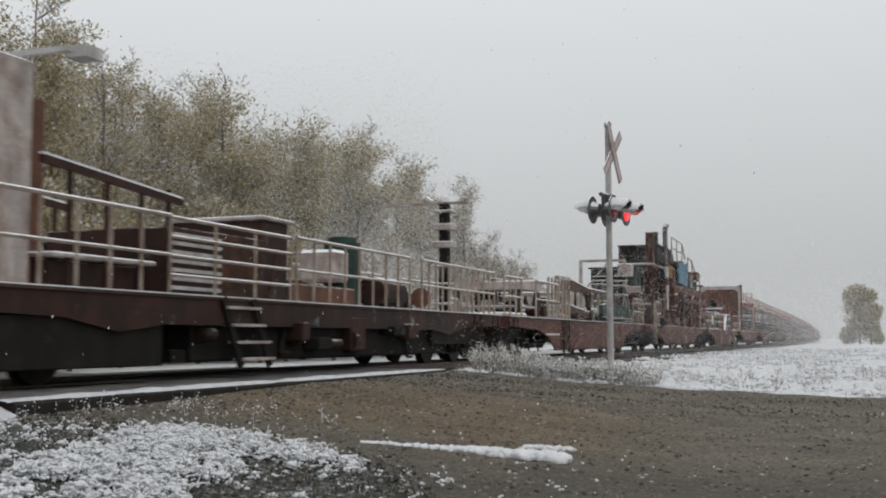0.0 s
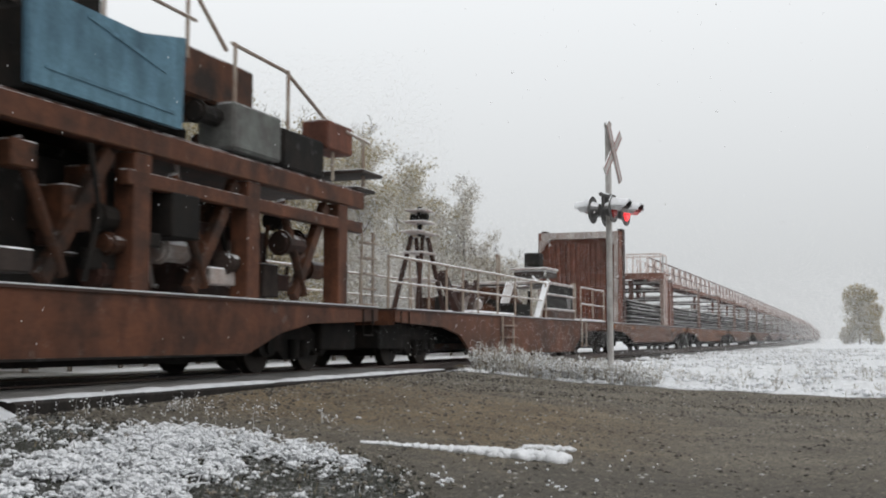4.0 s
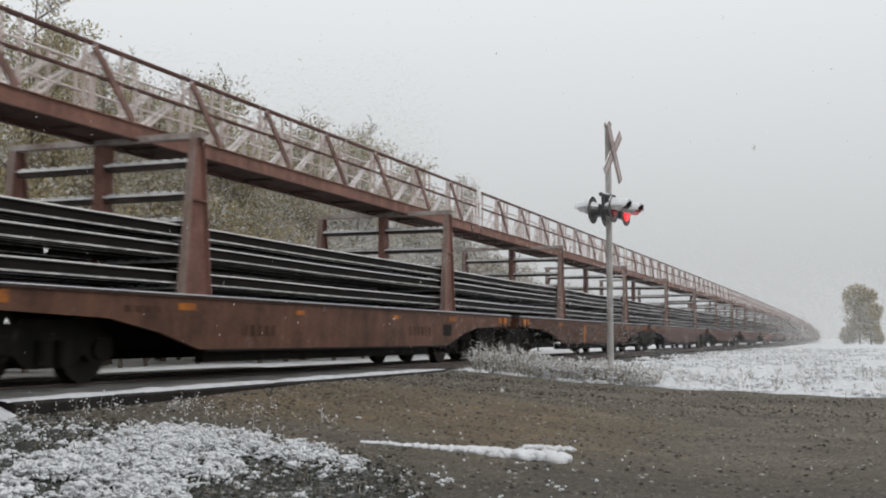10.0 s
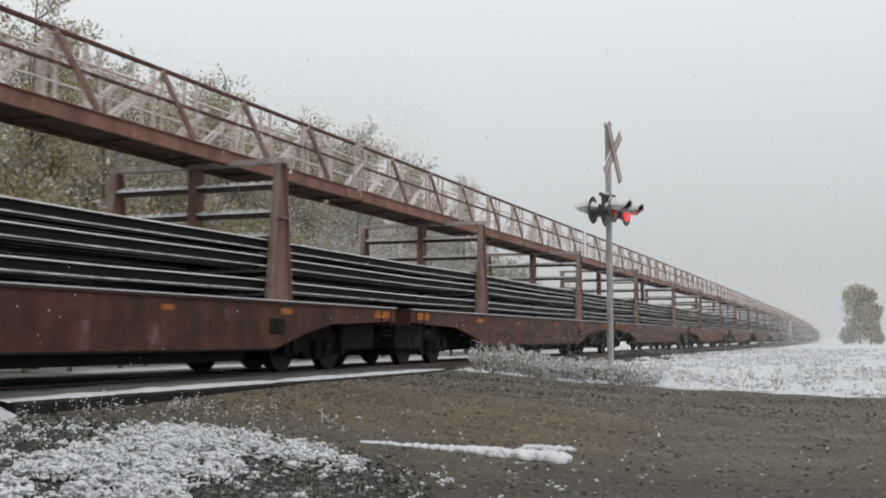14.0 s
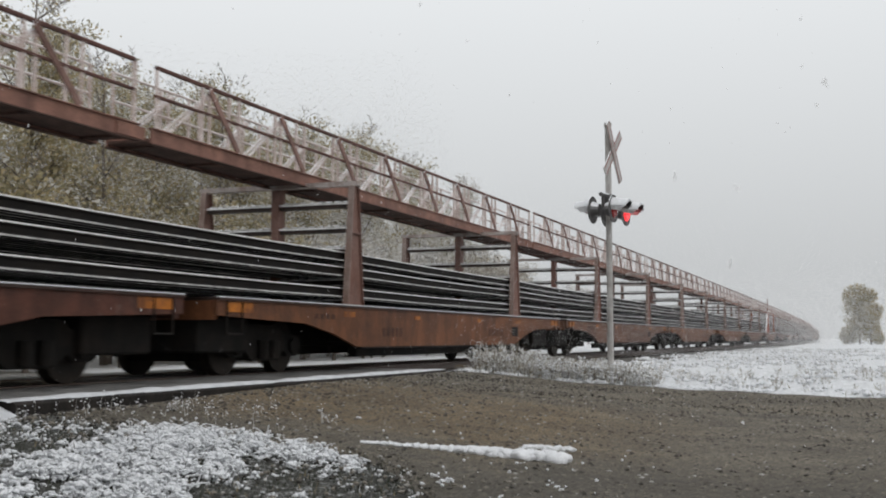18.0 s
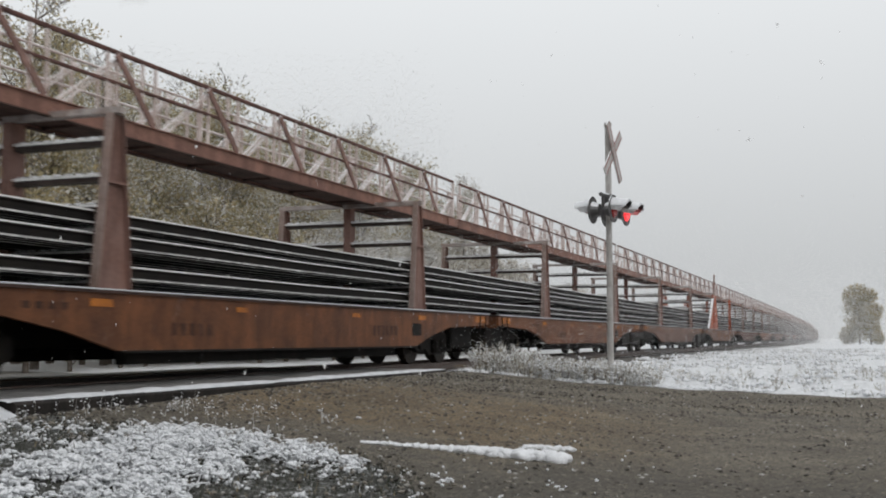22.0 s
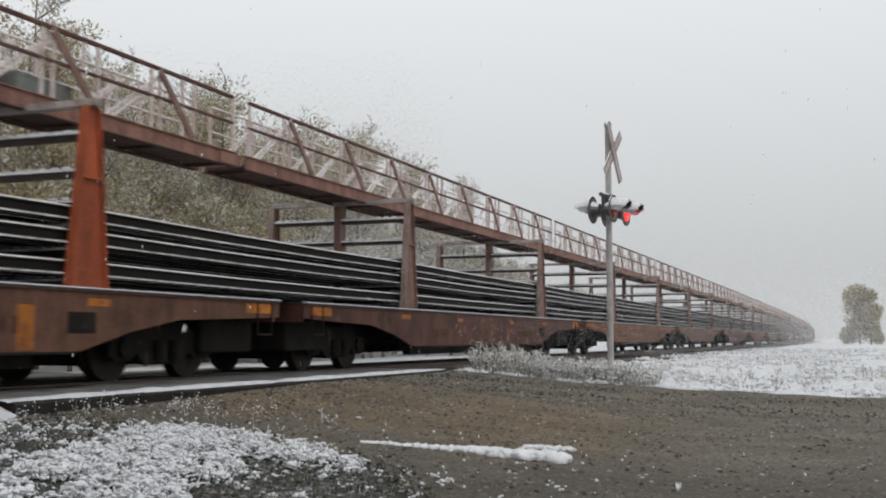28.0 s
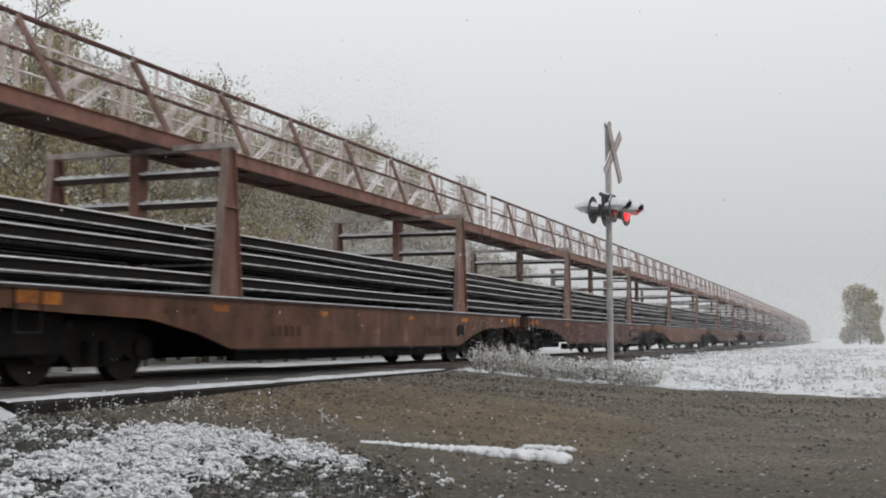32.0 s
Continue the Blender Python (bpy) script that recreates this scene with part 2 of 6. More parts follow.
M["leaf"] = varied("olive_gold_leaves", [(0.0, (0.27, 0.245, 0.155)), (0.3, (0.36, 0.315, 0.19)), (0.58, (0.47, 0.40, 0.235)), (0.76, (0.50, 0.39, 0.235)), (0.82, (0.50, 0.47, 0.41)), (1.0, (0.66, 0.65, 0.62))], 0.85, 0.45)
# for far crowns: frost, with haze also put into the paler colour
M["leaf_frost_haze"] = varied("frosted_hazy_leaves", [(0.0, (0.38, 0.345, 0.28)), (0.45, (0.52, 0.475, 0.40)), (0.75, (0.66, 0.64, 0.60)), (1.0, (0.76, 0.75, 0.74))], 0.85, 0.45)
M["grass_dark"] = varied("dark_grass", [(0.0, (0.02, 0.025, 0.016)), (1.0, (0.052, 0.056, 0.038))])
M["grass_tan"] = varied("tan_dry_grass", [(0.0, (0.14, 0.11, 0.06)), (1.0, (0.3, 0.25, 0.16))])
M["grass_frost"] = varied("frosted_grass", [(0.0, (0.33, 0.31, 0.27)), (1.0, (0.7, 0.7, 0.7))])
M["weed"] = varied("frosted_weed_leaf", [(0.0, (0.34, 0.32, 0.28)), (0.35, (0.52, 0.50, 0.46)), (0.6, (0.68, 0.67, 0.65)), (1.0, (0.82, 0.82, 0.82))])
M["stone_dark"] = varied("dark_gravel_stone", [(0.0, (0.025, 0.022, 0.018)), (1.0, (0.06, 0.053, 0.044))])
M["stone_mid"] = varied("brown_gravel_stone", [(0.0, (0.12, 0.105, 0.085)), (1.0, (0.2, 0.18, 0.15))])
M["stone_pale"] = varied("pale_gravel_stone", [(0.0, (0.22, 0.21, 0.19)), (1.0, (0.34, 0.33, 0.31))])


def snowflake(name, white):
    m, nt, b = nodes_of(name)
    b.inputs["Base Color"].default_value, b.inputs["Roughness"].default_value = (white, white, white, 1), 0.9
    tr = nt.nodes.new("ShaderNodeBsdfTranslucent")
    tr.inputs["Color"].default_value = (white, white, white, 1)
    mx = nt.nodes.new("ShaderNodeMixShader")
    out = [n for n in nt.nodes if n.type == "OUTPUT_MATERIAL"][0]
    nt.links.new(b.outputs["BSDF"], mx.inputs[1])
    nt.links.new(tr.outputs["BSDF"], mx.inputs[2])
    nt.links.new(mx.outputs["Shader"], out.inputs["Surface"])
    return m


M["flake"], M["near_flake"] = snowflake("haze_snow", 0.9), snowflake("snowflake", 0.98)


def lens(name, glow):
    m, nt, b = nodes_of(name)
    b.inputs["Base Color"].default_value, b.inputs["Roughness"].default_value = (0.2, 0.012, 0.011, 1), 0.2
    b.inputs["Emission Color"].default_value, b.inputs["Emission Strength"].default_value = (1.0, 0.025, 0.03, 1), glow
    return m


M["lens"], M["lens_lit"] = lens("dark_red_lens", 0.03), lens("lit_red_lens", 1.7)


def dark_glass():
    m, nt, b = nodes_of("dark_cab_glass")
    b.inputs["Base Color"].default_value, b.inputs["Roughness"].default_value = (0.02, 0.024, 0.026, 1), 0.08
    return m


M["dark_glass"] = dark_glass()


def snowy_ground():
    """Fresh snow, thin enough for grass and earth to show in patches."""
    m, nt, b = nodes_of("snowy_grass_ground")
    n = grain(nt, 7.0, 8, 0.7, shift=False)
    big = grain(nt, 0.55, 4, 0.6, shift=False)
    snow = ramp(nt, n, [(0.25, (0.42, 0.43, 0.44)), (0.65, (0.76, 0.77, 0.79))])
    soil = ramp(nt, n, [(0.3, (0.03, 0.03, 0.024)), (0.7, (0.13, 0.115, 0.085))])
    add = nt.nodes.new("ShaderNodeMath")
    nt.links.new(n, add.inputs[0])
    nt.links.new(big, add.inputs[1])
    col = mixed(nt, ramp(nt, add.outputs[0], [(0.40, 1.0), (0.47, 0.0)]), snow, soil)
    nt.links.new(col, b.inputs["Base Color"])
    b.inputs["Roughness"].default_value = 0.9
    bumped(nt, b, n, 0.7, 0.05)
    return m


M["ground"] = snowy_ground()


def verge_soil():
    """Dark wet grass and earth with thin broken snow."""
    m, nt, b = nodes_of("verge_soil")
    n = grain(nt, 16.0, 8, 0.75, shift=False)
    big = grain(nt, 2.2, 5, 0.65, shift=False)
    soil = ramp(nt, n, [(0.3, (0.014, 0.015, 0.012)), (0.55, (0.037, 0.036, 0.027)), (0.75, (0.085, 0.078, 0.062))])
    cover = mixed(nt, 0.5, ramp(nt, n, [(0.52, 0.0), (0.66, 1.0)]), ramp(nt, big, [(0.48, 0.0), (0.66, 1.0)]), "MULTIPLY")
    col = mixed(nt, cover, soil, SNOW)
    nt.links.new(col, b.inputs["Base Color"])
    b.inputs["Roughness"].default_value = 0.9
    bumped(nt, b, n, 0.9, 0.04)
    return m


M["verge"] = verge_soil()


# ---- mesh helpers ----
def box(bm, x0, x1, y0, y1, z0, z1, m=None):
    vs = [bm.verts.new((x, y, z)) for z in (z0, z1) for y in (y0, y1) for x in (x0, x1)]
    if m is not None:
        for v in vs:
            v.co = m @ v.co
    for f in ((0, 2, 3, 1), (4, 5, 7, 6), (0, 1, 5, 4), (2, 6, 7, 3), (0, 4, 6, 2), (1, 3, 7, 5)):
        bm.faces.new([vs[i] for i in f])


def beam(bm, p, q, w, h):
    """A straight bar of rectangular section from p to q."""
    p, q = Vector(p), Vector(q)
    d = q - p
    n = d.length
    up = Vector((0, 0, 1)) if abs(d.z) < 0.95 * n else Vector((1, 0, 0))
    side = d.cross(up).normalized()
    top = side.cross(d).normalized()
    m = Matrix((d / n, side, top)).transposed().to_4x4()
    m.translation = p
    box(bm, 0, n, -w / 2, w / 2, -h / 2, h / 2, m)


def rod(bm, p, q, r, n=8, r2=None):
    p, q = Vector(p), Vector(q)
    d = (q - p).normalized()
    a = d.orthogonal().normalized()
    b = d.cross(a)
    r2 = r if r2 is None else r2
    rings = []
    for c, rr in ((p, r), (q, r2)):
        rings.append([bm.verts.new(c + rr * (math.cos(2 * math.pi * i / n) * a + math.sin(2 * math.pi * i / n) * b)) for i in range(n)])
    for i in range(n):
        j = (i + 1) % n
        bm.faces.new((rings[0][i], rings[0][j], rings[1][j], rings[1][i]))
    bm.faces.new(rings[0][::-1])
    bm.faces.new(rings[1])


def prism(bm, outline, y0, y1, axis="y"):
    """A flat outline of (x, z) drawn out from y0 to y1 (or of (y, z) along x)."""
    def at(a, b, c):
        return (a, c, b) if axis == "y" else (c, a, b)
    lo = [bm.verts.new(at(a, b, y0)) for a, b in outline]
    hi = [bm.verts.new(at(a, b, y1)) for a, b in outline]
    n = len(outline)
    bm.faces.new(lo)
    bm.faces.new(hi[::-1])
    for i in range(n):
        j = (i + 1) % n
        bm.faces.new((lo[j], lo[i], hi[i], hi[j]))


def mesh_of(name, bm, mat, bevel=0.0):
    if bevel:
        bmesh.ops.bevel(bm, geom=bm.edges[:], offset=bevel, segments=1, affect="EDGES")
    bmesh.ops.recalc_face_normals(bm, faces=bm.faces[:])
    me = bpy.data.meshes.new(name)
    bm.to_mesh(me)
    bm.free()
    me.materials.append(mat)
    return me


def part(name, bm, mat, parent, label="", at=None, bevel=0.0):
    me = bm if isinstance(bm, bpy.types.Mesh) else mesh_of(name, bm, mat, bevel)
    ob = new(name, me)
    ob.parent = parent
    if at is not None:
        ob.matrix_basis = at
    if label:
        ob["label"] = label
    return ob


def made(*calls):
    """A bmesh from a list of (function, arguments)."""
    bm = bmesh.new()
    for f, *a in calls:
        f(bm, *a)
    return bm


def thing(name, label, category, group="", kind="", at=None):
    ob = new(name)
    ob.empty_display_size = 0.3
    if at is not None:
        ob.matrix_basis = at
    return tagged(ob, label, category, group, kind)


def solid(name, bm, mat, label, category, group="", kind="", at=None, bevel=0.0):
    ob = new(name, mesh_of(name, bm, mat, bevel))
    if at is not None:
        ob.matrix_basis = at
    return tagged(ob, label, category, group, kind)


# ---- the train's way ----
# The train runs towards -x at about 11.4 m/s; TRAVEL gives the metres it has gone since second 9.
PITCH = 9.595
DRIFT = [(9, .490), (10, .452), (11, .420), (12, .386), (13, .362), (14, .346), (15.3, .324), (16.5, .303), (18, .277), (19, .268),
         (20, .262), (21, .256), (22, .243), (23, .229), (24, .219), (25, .212), (26.2, .199), (27.5, .187), (28.5, .180), (30, .178), (31, .167), (32, .150)]
TRAVEL = [(t, 11.424 * (t - 9)) for t in (0, 3, 6)] + [(t, (1.16431 * (t - 9) - (p - 0.49)) * PITCH) for t, p in DRIFT]
CARRIED = []
BEND = 15000.0


def bowed(x):
    """How far the track has bent away to the side, x metres along it."""
    return x * x / (2 * BEND)


def along(u, y=0.0, z=0.0):
    """A pose u metres along the gently bending track, y metres to its side."""
    a = u / BEND
    return pose(BEND * math.sin(a) - y * math.sin(a), BEND * (1 - math.cos(a)) + y * math.cos(a), z, 0, 0, math.degrees(a))


def swept(outline, x0, x1, n):
    """An outline of (y, z) drawn out along the track."""
    bm = bmesh.new()
    rings = [[bm.verts.new((x, a + bowed(x), b)) for a, b in outline] for x in [x0 + (x1 - x0) * i / n for i in range(n + 1)]]
    for p, q in zip(rings, rings[1:]):
        for i in range(len(outline)):
            j = (i + 1) % len(outline)
            bm.faces.new((p[j], p[i], q[i], q[j]))
    return bm


def on_train(ob, u, y=0.0, z=0.0):
    """Put a thing on the train at u metres, as the train lies at second 9."""
    ob.matrix_basis = along(u, y, z)
    CARRIED.append((ob, u, y, z))
    return ob


# ---- ground ----
def ground_z(x, y):
    """Height of the bare ground: level by the track, falling a little towards the near field."""
    fall = min(1.0, max(0.0, (-3.0 - y) / 5.5))
    z = -0.17 - 0.40 * fall * fall * (3 - 2 * fall)
    if x > 17:
        rise = min(1.0, (x - 17) / 10.0) * min(1.0, max(0.0, (-4.0 - y) / 4.0))
        z += 0.30 * rise
    if 9 < x < 19.5 and y < -2.6:
        z += 0.08 * min(1.0, (x - 9) / 4.0) * min(1.0, max(0.0, (y + 5.0) / 1.8)) * min(1.0, (19.5 - x) / 1.0)
    rough = 1.0 if y < -3.2 or y > 3 else 0.3
    z += rough * (0.035 * noise.noise((x * 0.3, y * 0.3, 0)) + 0.02 * noise.noise((x * 1.1, y * 1.1, 5)))
    return z


def road_far(y):
    return float(np.interp(y, [-30, -14, -10, -8.5, -7.5, -6.4, -5.4, -4.4, -3.4, -2.8], [14, 18.2, 19.6, 20.3, 20.45, 20.0, 19.25, 18.7, 18.2, 17.9]))


def road_near(y):
    return 8.6 + (y + 3.0) * 0.55 if y > -6 else 6.95 + (y + 6) * 1.5


def on_road(x, y):
    return y < -2.8 and road_near(y) < x < road_far(y)


def steps(a, b, n):
    return [a + (b - a) * i / n for i in range(n + 1)]


def sheet(name, xs, ys, fz, mat):
    verts = [(x, y, fz(x, y)) for y in ys for x in xs]
    n = len(xs)
    faces = [(j * n + i, j * n + i + 1, (j + 1) * n + i + 1, (j + 1) * n + i) for j in range(len(ys) - 1) for i in range(n - 1)]
    me = bpy.data.meshes.new(name)
    me.from_pydata(verts, [], faces)
    for p in me.polygons:
        p.use_smooth = True
    me.materials.append(mat)
    return new(name, me)


def build_ground():
    def gz(x, y):
        bump = 0.0
        if 16 < x < 120 and y < -2.6 and not on_road(x - 0.3, y):
            bump = 0.12 * abs(noise.noise((x * 0.8, y * 0.8, 9))) + 0.10 * abs(noise.noise((x * 1.9, y * 1.9, 3))) - 0.03
        return ground_z(x, y) + bump - (0.0 if abs(y) > 3.4 else 0.2)
    xs = [-900, -300, -100, -40] + steps(-20, 4, 40) + steps(4.2, 36, 220) + steps(37, 140, 100) + [180, 260, 400, 900, 2500]
    ys = [-2000, -600, -200, -80, -40] + steps(-24, -12, 40) + steps(-11.8, -2.5, 80) + steps(-2.2, 20, 50) + steps(22, 70, 20) + [100, 200, 600, 2000]
    tagged(sheet("ground", xs, ys, gz, M["ground"]), "thin fresh snow over rough grass ground", "ground", kind="structure")


def build_road():
    verts, faces = [], []
    n, k = 110, 60
    for j in range(n + 1):
        y = -30 + 27.1 * j / n
        far, near = road_far(y), road_near(y) - 0.9 + 1.7 * max(0.0, min(1.0, (-4.8 - y) / 1.5))
        for i in range(k + 1):
            w = i / k
            x = near + (far - near) * w + (0.16 * noise.noise((y * 1.7, 3.3, 0)) if i == k else 0)
            rut = -0.03 * math.exp(-((far - x - 1.4) / 0.3) ** 2) - 0.03 * math.exp(-((far - x - 3.2) / 0.35) ** 2)
            verts.append((x, y, ground_z(x, y) + 0.05 + rut + 0.008 * noise.noise((x * 4, y * 4, 1)) - (0.05 * (1 - i / 4) if i < 4 else 0)))
    for j in range(n):
        for i in range(k):
            a = j * (k + 1) + i
            faces.append((a, a + 1, a + k + 2, a + k + 1))
    me = bpy.data.meshes.new("road")
    me.from_pydata(verts, [], faces)
    for p in me.polygons:
        p.use_smooth = True
    me.materials.append(M["road"])
    tagged(new("road", me), "wet brown gravel road with wheel ruts", "road", kind="structure")


def build_verge_ground():
    ob = sheet("verge_ground", steps(1.5, 10.5, 90), steps(-10.5, -2.9, 76), lambda x, y: ground_z(x, y) + 0.025, M["verge"])
    tagged(ob, "dark wet grass verge with broken snow", "ground", kind="structure")


build_ground()
build_verge_ground()
build_road()


def build_track():
    bed = swept([(-2.5, -0.55), (-1.75, -0.19), (1.75, -0.19), (2.6, -0.55)], -200, 420, 62)
    solid("trackbed", bed, M["ballast"], "dark stone ballast bed under the track", "trackbed", kind="structure")
    prof = [(-0.07, -0.17), (0.07, -0.17), (0.07, -0.155), (0.012, -0.14), (0.012, -0.04), (0.036, -0.03), (0.036, 0.0), (-0.036, 0.0), (-0.036, -0.03), (-0.012, -0.04), (-0.012, -0.14), (-0.07, -0.155)]
    for y in (-0.753, 0.753):
        solid("track_rail", swept([(a + y, b) for a, b in prof], -200, 420, 62), M["track_rail"], "worn steel running rail of the railway track", "rail", "track rails", kind="structure")
    track = thing("sleepers", "old dark wooden sleepers with snow between", "sleepers", kind="structure")
    tie = mesh_of("sleeper", made((box, -0.11, 0.11, -1.28, 1.28, -0.33, -0.165)), M["tie"])
    for i in range(150):
        x = -14 + 0.55 * i
        if not 6.4 < x < 19.2:
            part("sleeper", tie, None, track, "", pose(x, bowed(x) + random.uniform(-0.04, 0.04), random.uniform(-0.008, 0.004), 0, 0, random.uniform(-1.2, 1.2)))
    deck = thing("crossing_deck", "worn wet crossing planks laid along the rails", "level crossing", kind="structure")
    rows = [(-2.47 + 0.335 * i, -2.15 + 0.335 * i) for i in range(5)] + [(-0.66 + 0.335 * i, -0.345 + 0.335 * i) for i in range(4)] + [(0.85 + 0.335 * i, 1.16 + 0.335 * i) for i in range(3)]
    for y0, y1 in rows:
        for x0, x1 in ((6.5, 12.7), (12.72, 19.0)):
            dz = random.uniform(-0.012, 0.0)
            part("plank", made((box, x0 + random.uniform(0, 0.15), x1, y0, y1, -0.2, -0.006 + dz)), M["plank"], deck, bevel=0.012)
    edge = thing("crossing_timber", "long dark crossing timber with snow on its top", "timber")
    out = [(-2.95, -0.3), (-2.95, -0.03), (-2.92, 0.0), (-2.55, 0.0), (-2.52, -0.03), (-2.52, -0.3)]
    for x0, x1 in ((7.58, 12.9), (12.91, 18.1)):
        part("timber_length", made((prism, out, x0, x1, "x")), M["timber"], edge)
    solid("snow_ridge", ridge(7.52, 18.1, -2.80, 0.24, 0.048, 0.0), M["wet_snow"], "ridge of wet snow along the crossing timber", "snow", kind="stuff")
    solid("snow_bank", bank(5.6, 7.62, -3.5, -2.0), M["wet_snow"], "low bank of snow at the timber's end", "snow", kind="stuff")


def bank(x0, x1, y0, y1):
    """A bank of snow heaped against the timber's end, sloping down to the verge."""
    bm = bmesh.new()
    grid = [[bm.verts.new((x, y, -0.01 - 0.26 * max(0.0, min(1.0, (-2.78 - y) / 0.62)) + 0.02 * noise.noise((x * 4, y * 4, 2)) - (0.08 if x > x1 - 0.06 else 0))) for x in steps(x0, x1, 24)] for y in steps(y0, y1, 20)]
    for a, b in zip(grid, grid[1:]):
        for i in range(24):
            bm.faces.new((a[i], a[i + 1], b[i + 1], b[i])).smooth = True
    return bm


def ridge(x0, x1, y, w, h, z):
    """A low uneven ridge of snow along x."""
    bm = bmesh.new()
    n, rings = int((x1 - x0) * 8), []
    for i in range(n + 1):
        x = x0 + (x1 - x0) * i / n
        k = 0.7 + 0.5 * noise.noise((x * 1.5, y, z)) + 0.25 * noise.noise((x * 5, y, z))
        k *= min(1.0, 0.5 + 4.0 * min(i, n - i) / n)
        ring = []
        for a, b in ((-0.5, 0), (-0.42, 0.5), (-0.15, 0.95), (0.15, 1.0), (0.4, 0.6), (0.5, 0)):
            ring.append(bm.verts.new((x, y + w * a * (0.8 + 0.4 * k), z + h * b * k - 0.004)))
        rings.append(ring)
    for a, b in zip(rings, rings[1:]):
        for i in range(5):
            f = bm.faces.new((a[i], b[i], b[i + 1], a[i + 1]))
            f.smooth = True
    return bm


build_track()


def build_far_road():
    """The road goes on beyond the track."""
    ob = sheet("road", steps(2, 18.8, 40), steps(2.2, 26, 40), lambda x, y: ground_z(x, y) + 0.03, M["asphalt"])
    tagged(ob, "wet grey gravel road going on beyond the track", "road", kind="structure")


build_far_road()


# ---- wagon parts ----
def wheel_mesh():
    bm = made((rod, (0, -0.06, 0), (0, 0.05, 0), 0.42, 22), (rod, (0, 0.05, 0), (0, 0.085, 0), 0.447, 22), (rod, (0, -0.1, 0), (0, 0.1, 0), 0.13, 10))
    return mesh_of("wheel", bm, M["wheel"])


WHEEL = wheel_mesh()
FRAME_OUT = [(-1.16, 0.34), (-1.02, 0.26), (-0.72, 0.26), (-0.6, 0.36), (-0.38, 0.2), (0.38, 0.2), (0.6, 0.36), (0.72, 0.26), (1.02, 0.26), (1.16, 0.34), (1.12, 0.56), (0.62, 0.66), (0.5, 0.76), (-0.5, 0.76), (-0.62, 0.66), (-1.12, 0.56)]
SIDE = mesh_of("side_frame", made((prism, FRAME_OUT, -0.05, 0.05), (rod, (-0.86, -0.1, 0.42), (-0.86, 0.05, 0.42), 0.13, 10), (rod, (0.86, -0.1, 0.42), (0.86, 0.05, 0.42), 0.13, 10),
                                  (rod, (-0.16, -0.11, 0.24), (-0.16, -0.11, 0.52), 0.09, 8), (rod, (0.16, -0.11, 0.24), (0.16, -0.11, 0.52), 0.09, 8)), M["black"])
# the last two boxes are added black fill that closes bright gaps between wheels
BOLSTER = mesh_of("bogie", made((box, -0.18, 0.18, -1.0, 1.0, 0.46, 0.7), (box, -0.3, 0.3, -0.35, 0.35, 0.6, 0.84), (box, -1.15, 1.15, -0.66, 0.66, 0.2, 0.74), (box, -1.3, 1.3, -0.5, 0.5, 0.5, 0.82)), M["black"])
AXLE = mesh_of("axle", made((rod, (0, -0.9, 0), (0, 0.9, 0), 0.08, 8)), M["wheel"])


def bogie(parent, x):
    g = part("bogie", BOLSTER, None, parent, "black greasy cast steel bogie", pose(x, 0, 0))
    for dx in (-0.86, 0.86):
        for s in (-1, 1):
            part("wheel", WHEEL, None, g, "", pose(dx, 0.753 * s, 0.42, 0, 0, 180 if s > 0 else 0))
        part("axle", AXLE, None, g, "", pose(dx, 0, 0.42))
    for s in (-1, 1):
        part("side_frame", SIDE, None, g, "", pose(0, 0.98 * s, 0, 0, 0, 180 if s > 0 else 0))
    return g


